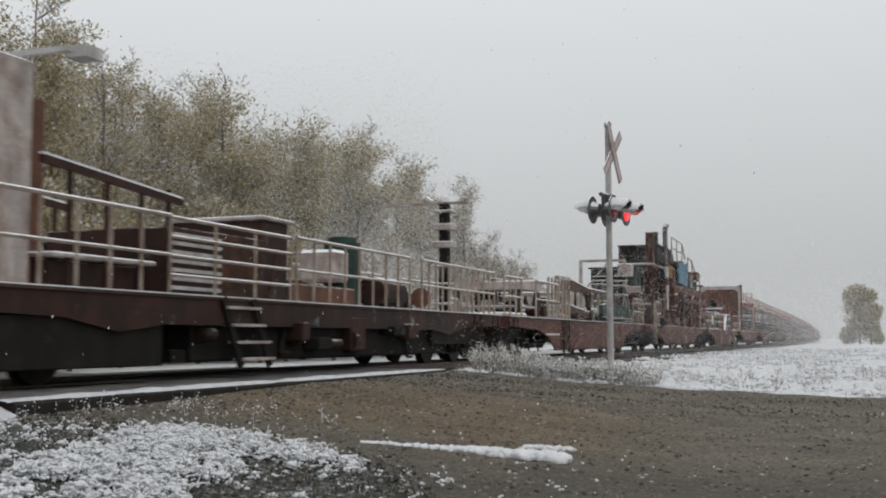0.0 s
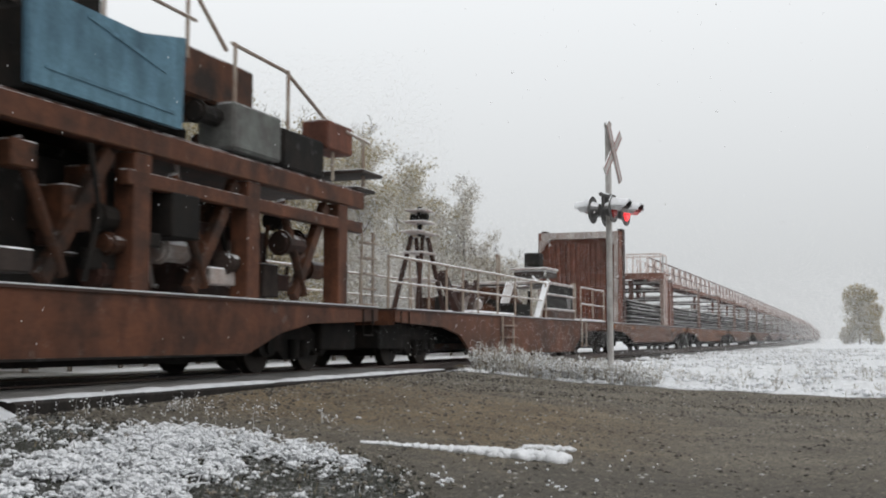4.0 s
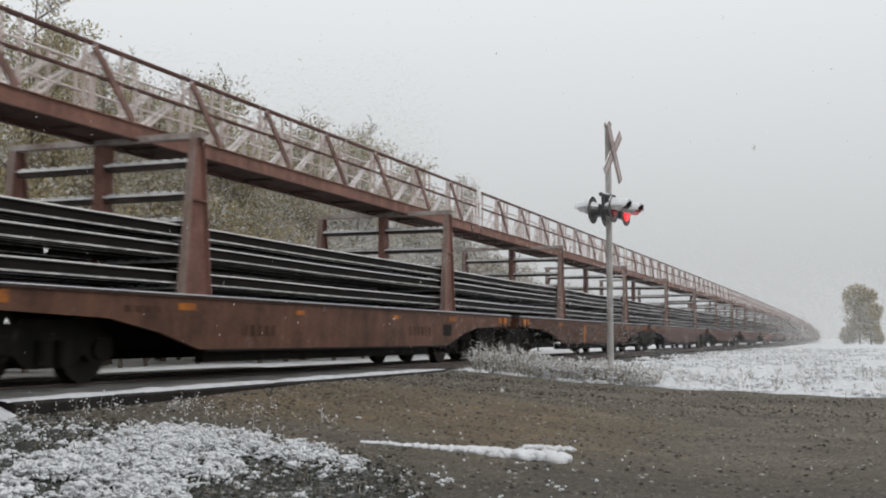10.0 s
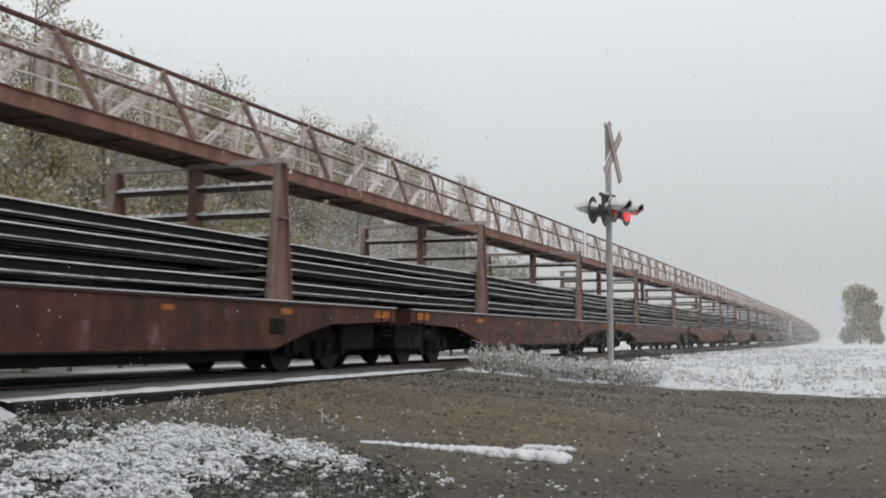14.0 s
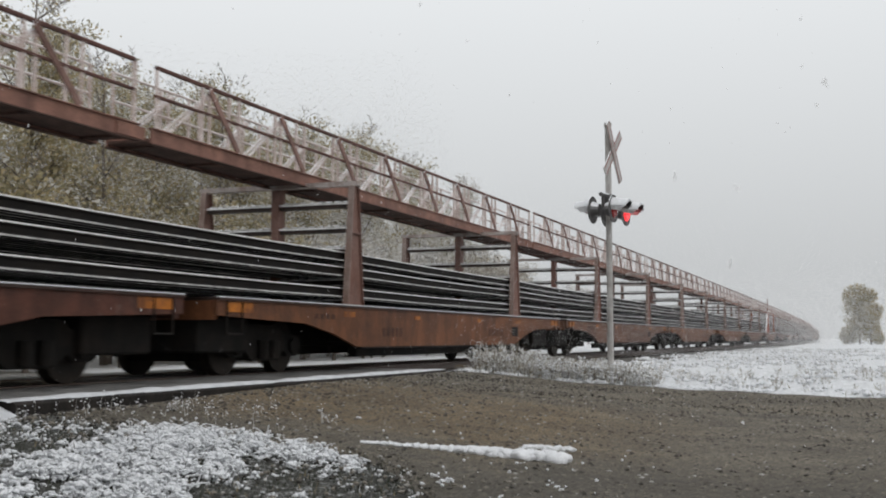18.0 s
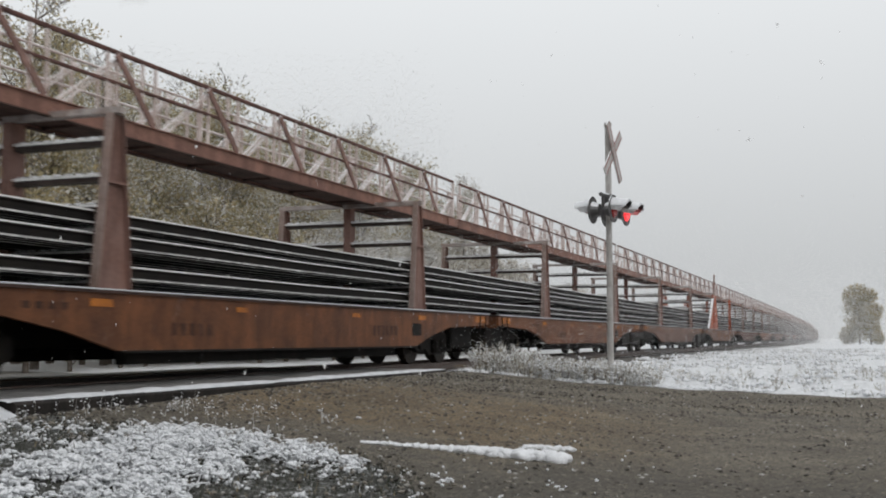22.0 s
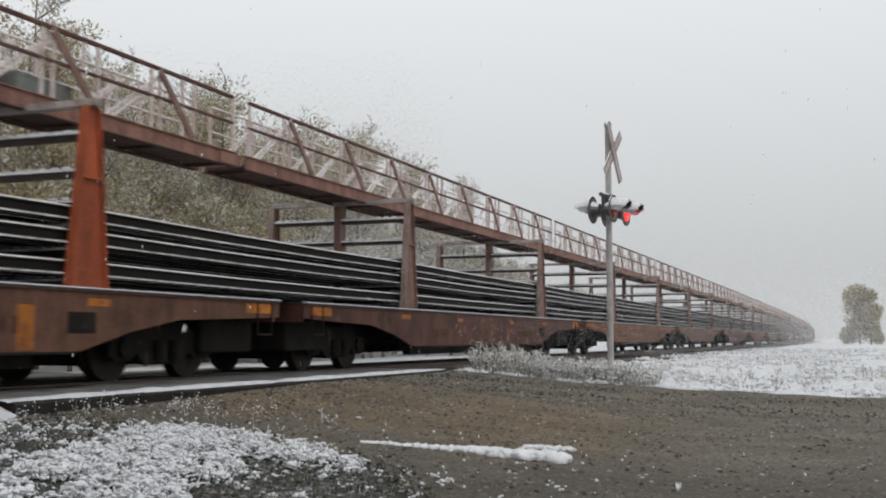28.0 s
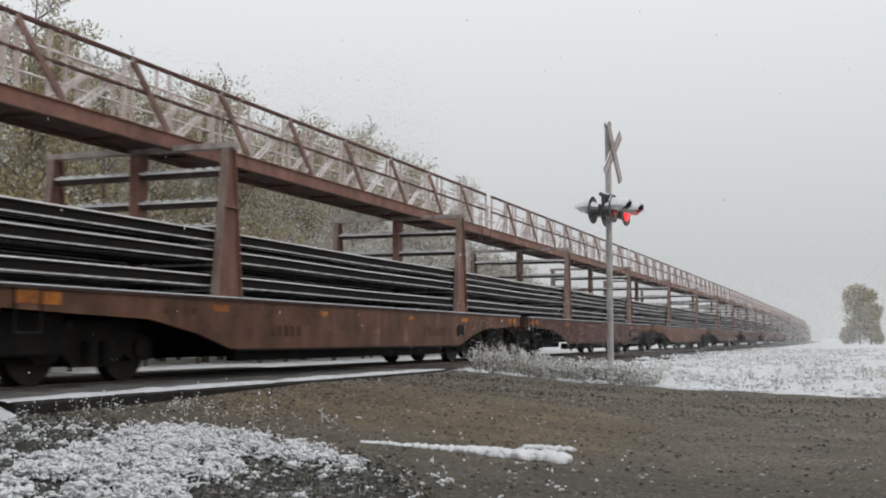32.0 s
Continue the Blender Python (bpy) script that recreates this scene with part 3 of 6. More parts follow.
def underframe(t, paint="oxide", low=0.40, marks=True, flange=True, half=9.2):
    """Deck, sills, bogies and couplers of a flat wagon."""
    sill = [(-half, 1.07), (-half, 0.86), (-half + 1.2, 0.82), (-half + 2.6, 0.78), (-half + 3.6, 0.62), (-half + 4.5, low), (half - 4.5, low), (half - 3.6, 0.62), (half - 2.6, 0.78), (half - 1.2, 0.82), (half, 0.86), (half, 1.07)]
    for s in (-1, 1):
        y = 1.5 * s
        sl = part("side_sill", made((prism, sill, y - 0.03, y + 0.03)), M[paint], t)
        if flange:
            part("flange", made((box, -half + 4.6, half - 4.6, y - 0.06, y + 0.09, low - 0.03, low)), M["black"], sl)
        if marks:
            for x, w, h in ((-8.6, 0.36, 0.14), (-5.0, 0.2, 0.09), (-1.9, 0.14, 0.07), (1.9, 0.14, 0.07), (5.0, 0.2, 0.09), (8.6, 0.36, 0.14)):
                part("reflector", made((box, x - w, x + w, y - 0.036, y + 0.036, 0.91, 0.91 + h)), M["orange"], sl)
            for x in (4.7,):
                part("data_panel", made((box, x - 0.24, x + 0.24, y - 0.035, y + 0.035, 0.6, 0.84)), M["black"], sl, "black stencilled data panel")
    part("deck", made((box, -half, half, -1.56, 1.56, 1.07, 1.11)), M["deck"], t, "dark steel deck with snow along its edge")
    for s in (-1, 1):
        part("snow_edge", made((prism, [(1.49 * s, 1.11), (1.49 * s, 1.118), (1.53 * s, 1.124), (1.563 * s, 1.119), (1.567 * s, 1.110), (1.562 * s, 1.102), (1.562 * s, 1.11)], -half, half, "x")), M["wet_snow"], t, "thin line of snow along the deck edge")
    part("centre_sill", made((box, -half, half, -0.3, 0.3, 0.42, 1.06)), M["black"], t)
    # plain black bars added to fill the dark band below the sill
    for s in (-1, 1):
        part("under_gear", made((box, -half + 5.0, half - 5.0, 1.2 * s - 0.08, 1.2 * s + 0.08, 0.22, min(low, 0.4) - 0.005)), M["black"], t)
    part("brake_rigging", made((rod, (-4.2, -0.7, 0.52), (4.2, -0.7, 0.52), 0.04, 6), (rod, (-1.6, -0.75, 0.6), (-0.5, -0.75, 0.6), 0.17, 10), (box, 0.6, 1.1, -0.9, -0.5, 0.45, 0.8), (rod, (-4.5, 0.6, 0.5), (4.5, 0.6, 0.5), 0.04, 6)), M["black"], t)
    for x in (-half + 2.2, half - 2.2):
        bogie(t, x)
    for s in (-1, 1):
        a, b = sorted((s * half, s * (half + 0.38)))
        part("coupler", made((box, a, b, -0.12, 0.12, 0.74, 0.96), (box, min(s * (half + 0.22), s * (half + 0.38)), max(s * (half + 0.22), s * (half + 0.38)), -0.2, 0.2, 0.7, 1.0)), M["black"], t, bevel=0.02)
        part("brake_hose", made((rod, (s * half, 0.45 * s, 0.75), (s * (half + 0.2), 0.42 * s, 0.45), 0.025, 6), (rod, (s * (half + 0.2), 0.42 * s, 0.45), (s * (half + 0.38), 0.3 * s, 0.5), 0.025, 6)), M["black"], t)
        c, d = sorted((s * half, s * (half - 0.12)))
        # black box added to stand in for the shade between bogies
        e, f = sorted((s * (half - 0.13), s * (half - 1.5)))
        part("end_gear", made((box, e, f, -1.15, 1.15, 0.34, 0.85)), M["black"], t, bevel=0.03)
        part("end_sill", made((box, c, d, -1.46, 1.46, 0.8, 1.066)), M[paint], t)
        for w in (-1, 1):
            part("grab_iron", made((rod, (s * (half - 0.25), 1.545 * w, 0.6), (s * (half - 0.25), 1.545 * w, 1.06), 0.013, 5), (rod, (s * (half - 0.65), 1.545 * w, 0.6), (s * (half - 0.65), 1.545 * w, 1.06), 0.013, 5), (rod, (s * (half - 0.65), 1.545 * w, 0.6), (s * (half - 0.25), 1.545 * w, 0.6), 0.015, 5)), M["black"], t)


SHELVES = (1.2, 1.555, 1.82, 2.10, 2.46, 2.89)


def shelf_mesh():
    """A dark roller bar with a pale strip of snow along its upper edge."""
    bm = made((box, -0.07, 0.07, -1.44, 1.44, -0.07, 0.0))
    for i in range(16):
        y = -1.36 + 0.17 * i + (0.17 if i > 7 else 0)
        rod(bm, (0.0, y - 0.06, 0.03), (0.0, y + 0.06, 0.03), 0.03, 6)
    n = len(bm.faces)
    box(bm, -0.085, -0.071, -1.44, 1.44, -0.006, 0.026)
    me = mesh_of("roller_shelf", bm, M["shelf"])
    me.materials.append(M["rail_head"])
    for f in me.polygons[n:]:
        f.material_index = 1
    return me


SHELF = shelf_mesh()


def bent(parent, x, paint="post", wedge=False):
    b = part("bent", made((beam, (x, -1.6, 3.245), (x, 1.6, 3.245), 0.15, 0.08)), M["frosted_steel"], parent, "cross frame with roller shelves")
    for y in (-1.5, 1.5):
        if wedge:
            out = [(x - 2.5, 1.11), (x + 2.1, 1.11), (x + 1.2, 3.2), (x + 0.2, 3.2)]
            part("wedge_plate", made((prism, out, y - 0.03, y + 0.03)), M["bright_post"], b, "rust-red wedge plate")
            part("wedge_edge", made((beam, (x - 2.5, y, 1.13), (x + 0.2, y, 3.2), 0.13, 0.05)), M["post_edge"], b, "snow-dusted sloping flange")
            part("ladder_hoop", made((rod, (x + 0.4, y, 3.2), (x + 0.55, y, 4.45), 0.025, 6), (rod, (x + 1.0, y, 3.2), (x + 0.85, y, 4.45), 0.025, 6), (rod, (x + 0.55, y, 4.45), (x + 0.85, y, 4.45), 0.025, 6)), M["walkway"], b)
        web = [(x - 0.085, 3.2), (x - 0.30, 1.11), (x + 0.30, 1.11), (x + 0.085, 3.2)]
        p = part("post", made((prism, web, y - 0.012, y + 0.012)), M[paint], b)
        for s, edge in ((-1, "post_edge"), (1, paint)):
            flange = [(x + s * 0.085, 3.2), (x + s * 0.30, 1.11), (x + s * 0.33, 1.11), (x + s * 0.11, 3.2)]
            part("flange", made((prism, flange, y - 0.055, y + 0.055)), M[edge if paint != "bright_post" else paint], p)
        part("gusset", made((box, x - 0.17, x + 0.17, y - 0.06, y + 0.06, 2.36, 2.39)), M[paint], p)
    part("column", made((box, x - 0.13, x + 0.13, -0.07, 0.07, 1.11, 3.18)), M[paint], b)
    for z in SHELVES:
        part("roller_shelf", SHELF, None, b, "", pose(x, 0, z))
    return b


def steps_ladder(t, x, y, z0, z1, w=0.4, mat="railing", rung=0.28):
    l = part("ladder", made((rod, (x - w / 2, y, z0), (x - w / 2, y, z1), 0.025, 6)), M[mat], t, "pale steel ladder")
    part("stile", made((rod, (x + w / 2, y, z0), (x + w / 2, y, z1), 0.025, 6)), M[mat], l)
    z = z0 + 0.05
    while z < z1:
        part("rung", made((box, x - w / 2, x + w / 2, y - 0.09, y + 0.06, z - 0.012, z + 0.012)), M[mat], l)
        z += rung
    return l


PICKET = mesh_of("picket", made((box, -0.014, 0.014, -0.02, 0.02, 3.45, 4.32)), M["picket"])


def catwalk(t, x0=-9.45, x1=9.45):
    # floor, joists and lower flanges take the colour with shade painted in
    part("walkway_floor", made((box, x0, x1, -0.56, 0.14, 3.27, 3.31)), M["walkway_shade"], t, "walkway floor plate with shade in its colour")
    n = 12
    for i in range(n):
        x = x0 + 0.3 + (x1 - x0 - 0.6) * i / (n - 1)
        part("floor_joist", made((box, x - 0.03, x + 0.03, -0.55, 0.13, 3.235, 3.269)), M["walkway_shade"], t)
    for s in (-1, 1):
        y = -0.58 if s < 0 else 0.16
        gd = part("girder", made((box, x0, x1, y - 0.015, y + 0.015, 3.235, 3.44)), M["walkway"], t)
        part("lower_flange", made((box, x0, x1, y - 0.05, y + 0.05, 3.22, 3.235)), M["walkway_shade"], gd)
        part("upper_flange", made((box, x0, x1, y - 0.05, y + 0.05, 3.44, 3.456)), M["walkway"], gd)
        part("splice_plate", made((box, x1 - 0.5, x1 + 0.12, y + s * 0.02 - 0.02, y + s * 0.02 + 0.02, 3.25, 3.42)), M["walkway"], t)
        for z, r in ((4.33, 0.034), (3.92, 0.026)):
            # far handrail thinner and paler, to stay faint in the camera's view
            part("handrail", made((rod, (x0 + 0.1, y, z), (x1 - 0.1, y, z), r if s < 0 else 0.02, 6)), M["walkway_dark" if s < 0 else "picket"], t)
        k = 0
        x = x0 + 0.12
        while x < x1 - 0.1:
            part("picket", PICKET, None, t, "", pose(x, y, 0))
            if k % 4 == 0 and x + 1.5 < x1:
                for d in (0.0, 0.14):
                    part("brace", made((beam, (x + 0.2 + d, y - s * 0.03, 3.46), (x + 1.4 + d * 0.5, y - s * 0.03, 4.27), 0.03, 0.028)), M["picket"], t)
                if s < 0:
                    part("brace", made((beam, (x + 1.3, y + s * 0.03, 4.3), (x + 2.15, y + s * 0.03, 3.46), 0.03, 0.10)), M["walkway_bar"], t)
            x += (1.15, 0.2, 0.55, 0.3)[k % 4]
            k += 1
        part("picket", made((box, x1 - 0.12, x1 - 0.08, y - 0.02, y + 0.02, 3.45, 4.33)), M["picket"], t)


def side_stripe(t, x):
    for y in (-1.537, 1.53):
        part("stripe", made((box, x - 0.12, x + 0.12, y, y + 0.007, 0.42, 0.9)), M["orange"], t, "vertical yellow-orange stripe")


def rail_wagon(label, paint="post", special=False, front=False, body="oxide", striped=False):
    t = thing("rail_wagon", label, "freight wagon", "rail train wagons")
    underframe(t, body)
    # stencilled writing too worn to read
    for x0, n, z0, z1 in ((-6.3, 4, 0.86, 0.94), (-3.6, 5, 0.58, 0.74), (2.6, 6, 0.60, 0.78)):
        part("stencil_mark", made(*((box, x0 + 0.2 * i, x0 + 0.2 * i + 0.12, -1.534, -1.529, z0, z1) for i in range(n))), M["stencil"], t, "worn dark stencilled writing")["kind"] = "stuff"
    if striped:
        for x in (-1.95, 1.85):
            side_stripe(t, x)
    if special:
        bent(t, -PITCH / 2 + 0.3, "bright_post", True)
        bent(t, PITCH / 2, "bright_post")
        part("lamp_box", made((box, 4.7, 5.7, -0.5, 0.0, 3.31, 3.72)), M["green_grey"], t, "grey metal equipment box with snow", bevel=0.03)
        for x in (-2.1, 1.4, 3.8):
            side_stripe(t, x)
    elif not front:
        bent(t, -PITCH / 2, paint)
        bent(t, PITCH / 2, paint)
    if not front:
        catwalk(t)
    return t


BODIES = {"orange": rail_wagon("orange-brown flat wagon with roller bents and overhead red walkway", body="oxide_orange"),
          "brown": rail_wagon("rust-brown flat wagon with redder bents and overhead red walkway", "post_red"),
          "red": rail_wagon("dull red flat wagon with roller bents and overhead red walkway", body="oxide_red"),
          "striped": rail_wagon("rust-brown flat wagon with two orange stripes and overhead walkway", body="oxide_dim", striped=True),
          "tied": rail_wagon("tie-down wagon with rust-red wedge plates and bright red posts", special=True)}
ORDER = ("orange brown striped red red red orange brown orange orange brown tied red orange brown red orange brown red brown brown orange red brown red brown orange").split()
placed = set()
for k, body in enumerate(ORDER):
    on_train(copy_thing(BODIES[body], pose(0, 0, 0)) if body in placed else BODIES[body], (2 * k + 1) * PITCH)
    placed.add(body)


# ---- first rail wagon, with bulkhead and walkway end ----
def front_wagon():
    t = rail_wagon("rust-brown flat wagon with tall ribbed steel bulkhead", front=True)
    # local x = u + PITCH
    x = -16.85 + PITCH
    b = part("bulkhead", made((box, x, x + 0.05, -1.5, 1.5, 1.11, 4.32)), M["bulkhead"], t, "tall rusty ribbed bulkhead with snow on its frame")
    for i in range(13):
        y = -1.12 + i * 0.19
        part("rib", made((box, x - 0.07, x, y - 0.045, y + 0.045, 1.11, 4.1)), M["bulkhead"], b)
    out = [(-1.5, 4.5), (1.5, 4.5), (1.5, 3.7), (1.3, 4.05), (1.05, 4.26), (-1.05, 4.26), (-1.3, 4.05), (-1.5, 3.7)]
    part("top_frame", made((prism, out, x - 0.2, x + 0.02, "x")), M["frosted_steel"], b, "snow-dusted top frame")
    for s in (-1, 1):
        c, d = sorted((1.5 * s, (1.36 if s < 0 else 1.42) * s))
        part("end_post", made((prism, [(x - 0.45, 1.11), (x - 0.22, 4.5), (x - 0.14, 4.5), (x - 0.3, 1.11)], c, d)), M["frosted_steel" if s < 0 else "bulkhead"], b)
        part("side_plate", made((prism, [(x - 0.4, 1.11), (x - 0.2, 4.5), (x + 0.75, 4.5), (x + 1.0, 1.11)], 1.5 * s - 0.03, 1.5 * s + 0.03)), M["bulkhead"], b)
        part("corner_post", made((box, x + 0.35, x + 0.75, 1.46 * s - 0.1, 1.46 * s + 0.1, 1.11, 4.62)), M["oxide_dark"], b)
    part("end_pipe", made((rod, (x - 0.62, 1.44, 1.11), (x - 0.3, 1.44, 4.2), 0.035, 8)), M["frosted_steel"], b, "thin frosted pipe")
    for w in (-1, 1):
        part("back_brace", made((beam, (x + 0.1, 0.7 * w, 4.0), (x + 2.3, 0.7 * w, 1.15), 0.16, 0.16)), M["bulkhead"], b)
    # the end of the walkway stands on a heavy portal
    xe = -7.75 + PITCH
    p = part("portal", made((box, xe - 0.15, xe + 0.15, -1.65, 1.65, 3.2, 3.42)), M["walkway"], t, "red oxide portal under the walkway's end")
    for y in (-1.55, 1.55):
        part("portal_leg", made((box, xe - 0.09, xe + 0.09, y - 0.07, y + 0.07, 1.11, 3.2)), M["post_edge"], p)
        part("leg_plate", made((box, xe + 0.55, xe + 1.3, y - 0.05, y + 0.05, 1.11, 3.2)), M["walkway"], p)
        part("leg_plate", made((box, xe + 1.7, xe + 2.0, y - 0.07, y + 0.07, 1.11, 3.1)), M["post_red"], p)
        part("ladder_rail", made((rod, (xe + 0.35, y, 1.11), (xe + 0.35, y, 4.3), 0.03, 6)), M["grey_metal"], p)
    part("platform", made((box, xe - 0.2, xe + 2.0, -1.6, 1.6, 3.42, 3.47)), M["walkway"], p, "snowy end platform")
    for z in (2.3, 2.7, 3.05):
        part("roller_shelf", SHELF, None, p, "", pose(xe + 0.9, 0, z))
    for z in SHELVES[:3]:
        part("roller_shelf", SHELF, None, p, "", pose(xe, 0, z))
    part("column", made((box, xe + 0.8, xe + 1.0, -0.1, 0.1, 1.9, 3.2)), M["post"], p)
    for y in (-1.5, 1.5):
        part("railing_post", made((box, xe - 0.02, xe + 0.02, y - 0.02, y + 0.02, 3.47, 4.32)), M["picket"], p)
        part("railing_post", made((box, xe + 1.6, xe + 1.64, y - 0.02, y + 0.02, 3.47, 4.32)), M["picket"], p)
        part("railing_bar", made((beam, (xe, y, 4.32), (xe + 1.6, y, 4.32), 0.05, 0.05)), M["picket"], p)
    for x in (xe, xe + 1.6):
        part("railing_bar", made((beam, (x, -1.5, 4.32), (x, 1.5, 4.32), 0.06, 0.06)), M["picket"], p)
    part("brace", made((beam, (xe, 1.45, 3.5), (xe, 0.6, 4.28), 0.05, 0.05)), M["picket"], p)
    for i in range(9):
        y = -1.2 + 0.3 * i
        part("picket", made((box, xe - 0.015, xe + 0.015, y - 0.015, y + 0.015, 3.47, 4.3)), M["picket"], p)
    steps_ladder(t, xe + 0.28, -1.64, 1.15, 3.4, 0.34, "picket", 0.22)
    catwalk(t, xe + 2.0, 9.45)
    bent(t, PITCH / 2, "post_red")
    bent(t, xe + 2.6, "post_red")
    return t


on_train(front_wagon(), -PITCH)


# ---- the rails of the load ----
RAILPROF = [(-0.07, 0.0), (0.07, 0.0), (0.07, 0.022), (0.013, 0.038), (0.013, 0.118), (0.036, 0.13), (0.036, 0.148), (0.036, 0.168), (-0.036, 0.168), (-0.036, 0.148), (-0.036, 0.13), (-0.013, 0.118), (-0.013, 0.038), (-0.07, 0.022)]


def rail_string(seed, start):
    """One long rail, sagging a little between its supports: the meshes of its head, web and foot."""
    xs = steps(start, 53 * PITCH, 53 * 3)
    rings = []
    for x in xs:
        ph = ((x / PITCH - 0.5) % 1.0)
        dz = -0.022 * math.sin(math.pi * ph) + 0.012 * noise.noise((x * 0.13, seed, 0))
        dy = 0.012 * noise.noise((x * 0.1, seed, 7))
        rings.append([(x, a + dy + bowed(x), b + dz) for a, b in RAILPROF])
    meshes = []
    # frosted: faces whose pale colour carries the painted sky gleam
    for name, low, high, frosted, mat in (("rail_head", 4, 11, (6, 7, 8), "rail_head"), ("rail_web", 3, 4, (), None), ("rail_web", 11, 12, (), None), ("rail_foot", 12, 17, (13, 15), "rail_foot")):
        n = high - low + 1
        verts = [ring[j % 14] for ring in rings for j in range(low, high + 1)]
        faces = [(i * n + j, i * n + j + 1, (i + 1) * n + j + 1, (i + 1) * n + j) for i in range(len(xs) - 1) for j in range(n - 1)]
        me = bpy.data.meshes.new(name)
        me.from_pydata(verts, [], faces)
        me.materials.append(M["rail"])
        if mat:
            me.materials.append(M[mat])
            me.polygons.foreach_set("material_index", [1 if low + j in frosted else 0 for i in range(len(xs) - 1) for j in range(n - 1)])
        meshes.append((name, me))
    return meshes


STRINGS = [rail_string(11.3 * i, -14.2 - 0.12 * i) for i in range(6)]
for r, z in enumerate(SHELVES[:3]):
    for i in range(16):
        y = -1.36 + 0.17 * i + (0.17 if i > 7 else 0)
        if r == 2 and i in (9, 13):
            continue
        ob = thing("load_rail", "long dark new steel rail lying on the wagons", "rail", "rails of the load")
        for name, me in STRINGS[(i * 5 + r * 2) % 6]:
            part(name, me, None, ob)
        on_train(ob, 0.0, y, z + 0.062)


# ---- work wagons ----
def railing(t, x0, x1, y, posts=4, top=2.12, base=1.11, mids=(0.5,), mat="railing"):
    r = part("railing", made((rod, (x0, y, top), (x1, y, top), 0.028, 6)), M[mat], t, "pale snow-dusted tube railing")
    for m in mids:
        z = base + (top - base) * m
        part("rail_bar", made((rod, (x0, y, z), (x1, y, z), 0.024, 6)), M[mat], r)
    for i in range(posts):
        x = x0 + (x1 - x0) * i / (posts - 1)
        part("railing_post", made((rod, (x, y, base), (x, y, top), 0.024, 6)), M[mat], r)
    return r


def roller_tower(t, x, y, base, top, w=0.75, mat="sooty"):
    """A four-legged stand with roller plates, narrowing upwards."""
    g = part("roller_tower", made((box, x - w / 2, x + w / 2, y - 0.3, y + 0.3, base, base + 0.05)), M["frosted_steel"], t, "grey steel roller tower with snow on its plates")
    h = top - base
    for sx in (-1, 1):
        for sy in (-1, 1):
            part("tower_leg", made((beam, (x + sx * w / 2, y + sy * 0.28, base), (x + sx * 0.14, y + sy * 0.14, base + 0.72 * h), 0.08, 0.08)), M[mat], g)
    for f, q in ((0.3, 0.62), (0.55, 0.52), (0.74, 0.7), (0.84, 0.42), (0.95, 0.32)):
        part("tower_plate", made((box, x - w * q / 2, x + w * q / 2, y - 0.24, y + 0.24, base + f * h, base + f * h + 0.05)), M["frosted_steel"], g, bevel=0.01)
    part("roller", made((rod, (x, y - 0.2, base + 0.9 * h), (x, y + 0.2, base + 0.9 * h), 0.09, 10), (rod, (x, y, base + 0.72 * h), (x, y, top), 0.06, 8)), M["black"], g)
    return g


def clutter(t, x0, x1, y0, y1, z0, z1, n, mats, seed, name="machine_part"):
    """Small engine and hydraulic pieces filling a space of a machine."""
    rnd = random.Random(seed)
    for i in range(n):
        x, y, z = rnd.uniform(x0, x1), rnd.uniform(y0, y1), rnd.uniform(z0, z1)
        bm = bmesh.new()
        a, b, c = rnd.uniform(0.1, 0.35), rnd.uniform(0.08, 0.3), rnd.uniform(0.08, 0.3)
        kind = rnd.random()
        if kind < 0.4:
            box(bm, x - a, x + a, y - b, y + b, z - c, z + c)
            bmesh.ops.bevel(bm, geom=bm.edges[:], offset=0.02, segments=1, affect="EDGES")
        elif kind < 0.7:
            rod(bm, (x - a, y, z), (x + a, y, z), 0.5 * c + 0.03, 10)
            rod(bm, (x - a * 0.8, y, z), (x - a * 0.7, y, z), 0.6 * c + 0.05, 10)
        else:
            rod(bm, (x, y, z - c), (x + rnd.uniform(-0.3, 0.3), y, z + c + 0.2), 0.035, 6)
            rod(bm, (x, y, z - c), (x + rnd.uniform(-0.5, 0.5), y - 0.05, z - c), 0.03, 6)
        part(name, bm, M[rnd.choice(mats)], t)


def slab(t, name, x0, x1, y0, y1, z0, z1, mat, label="", bevel=0.015):
    return part(name, made((box, x0, x1, y0, y1, z0, z1)), M[mat], t, label, bevel=bevel)


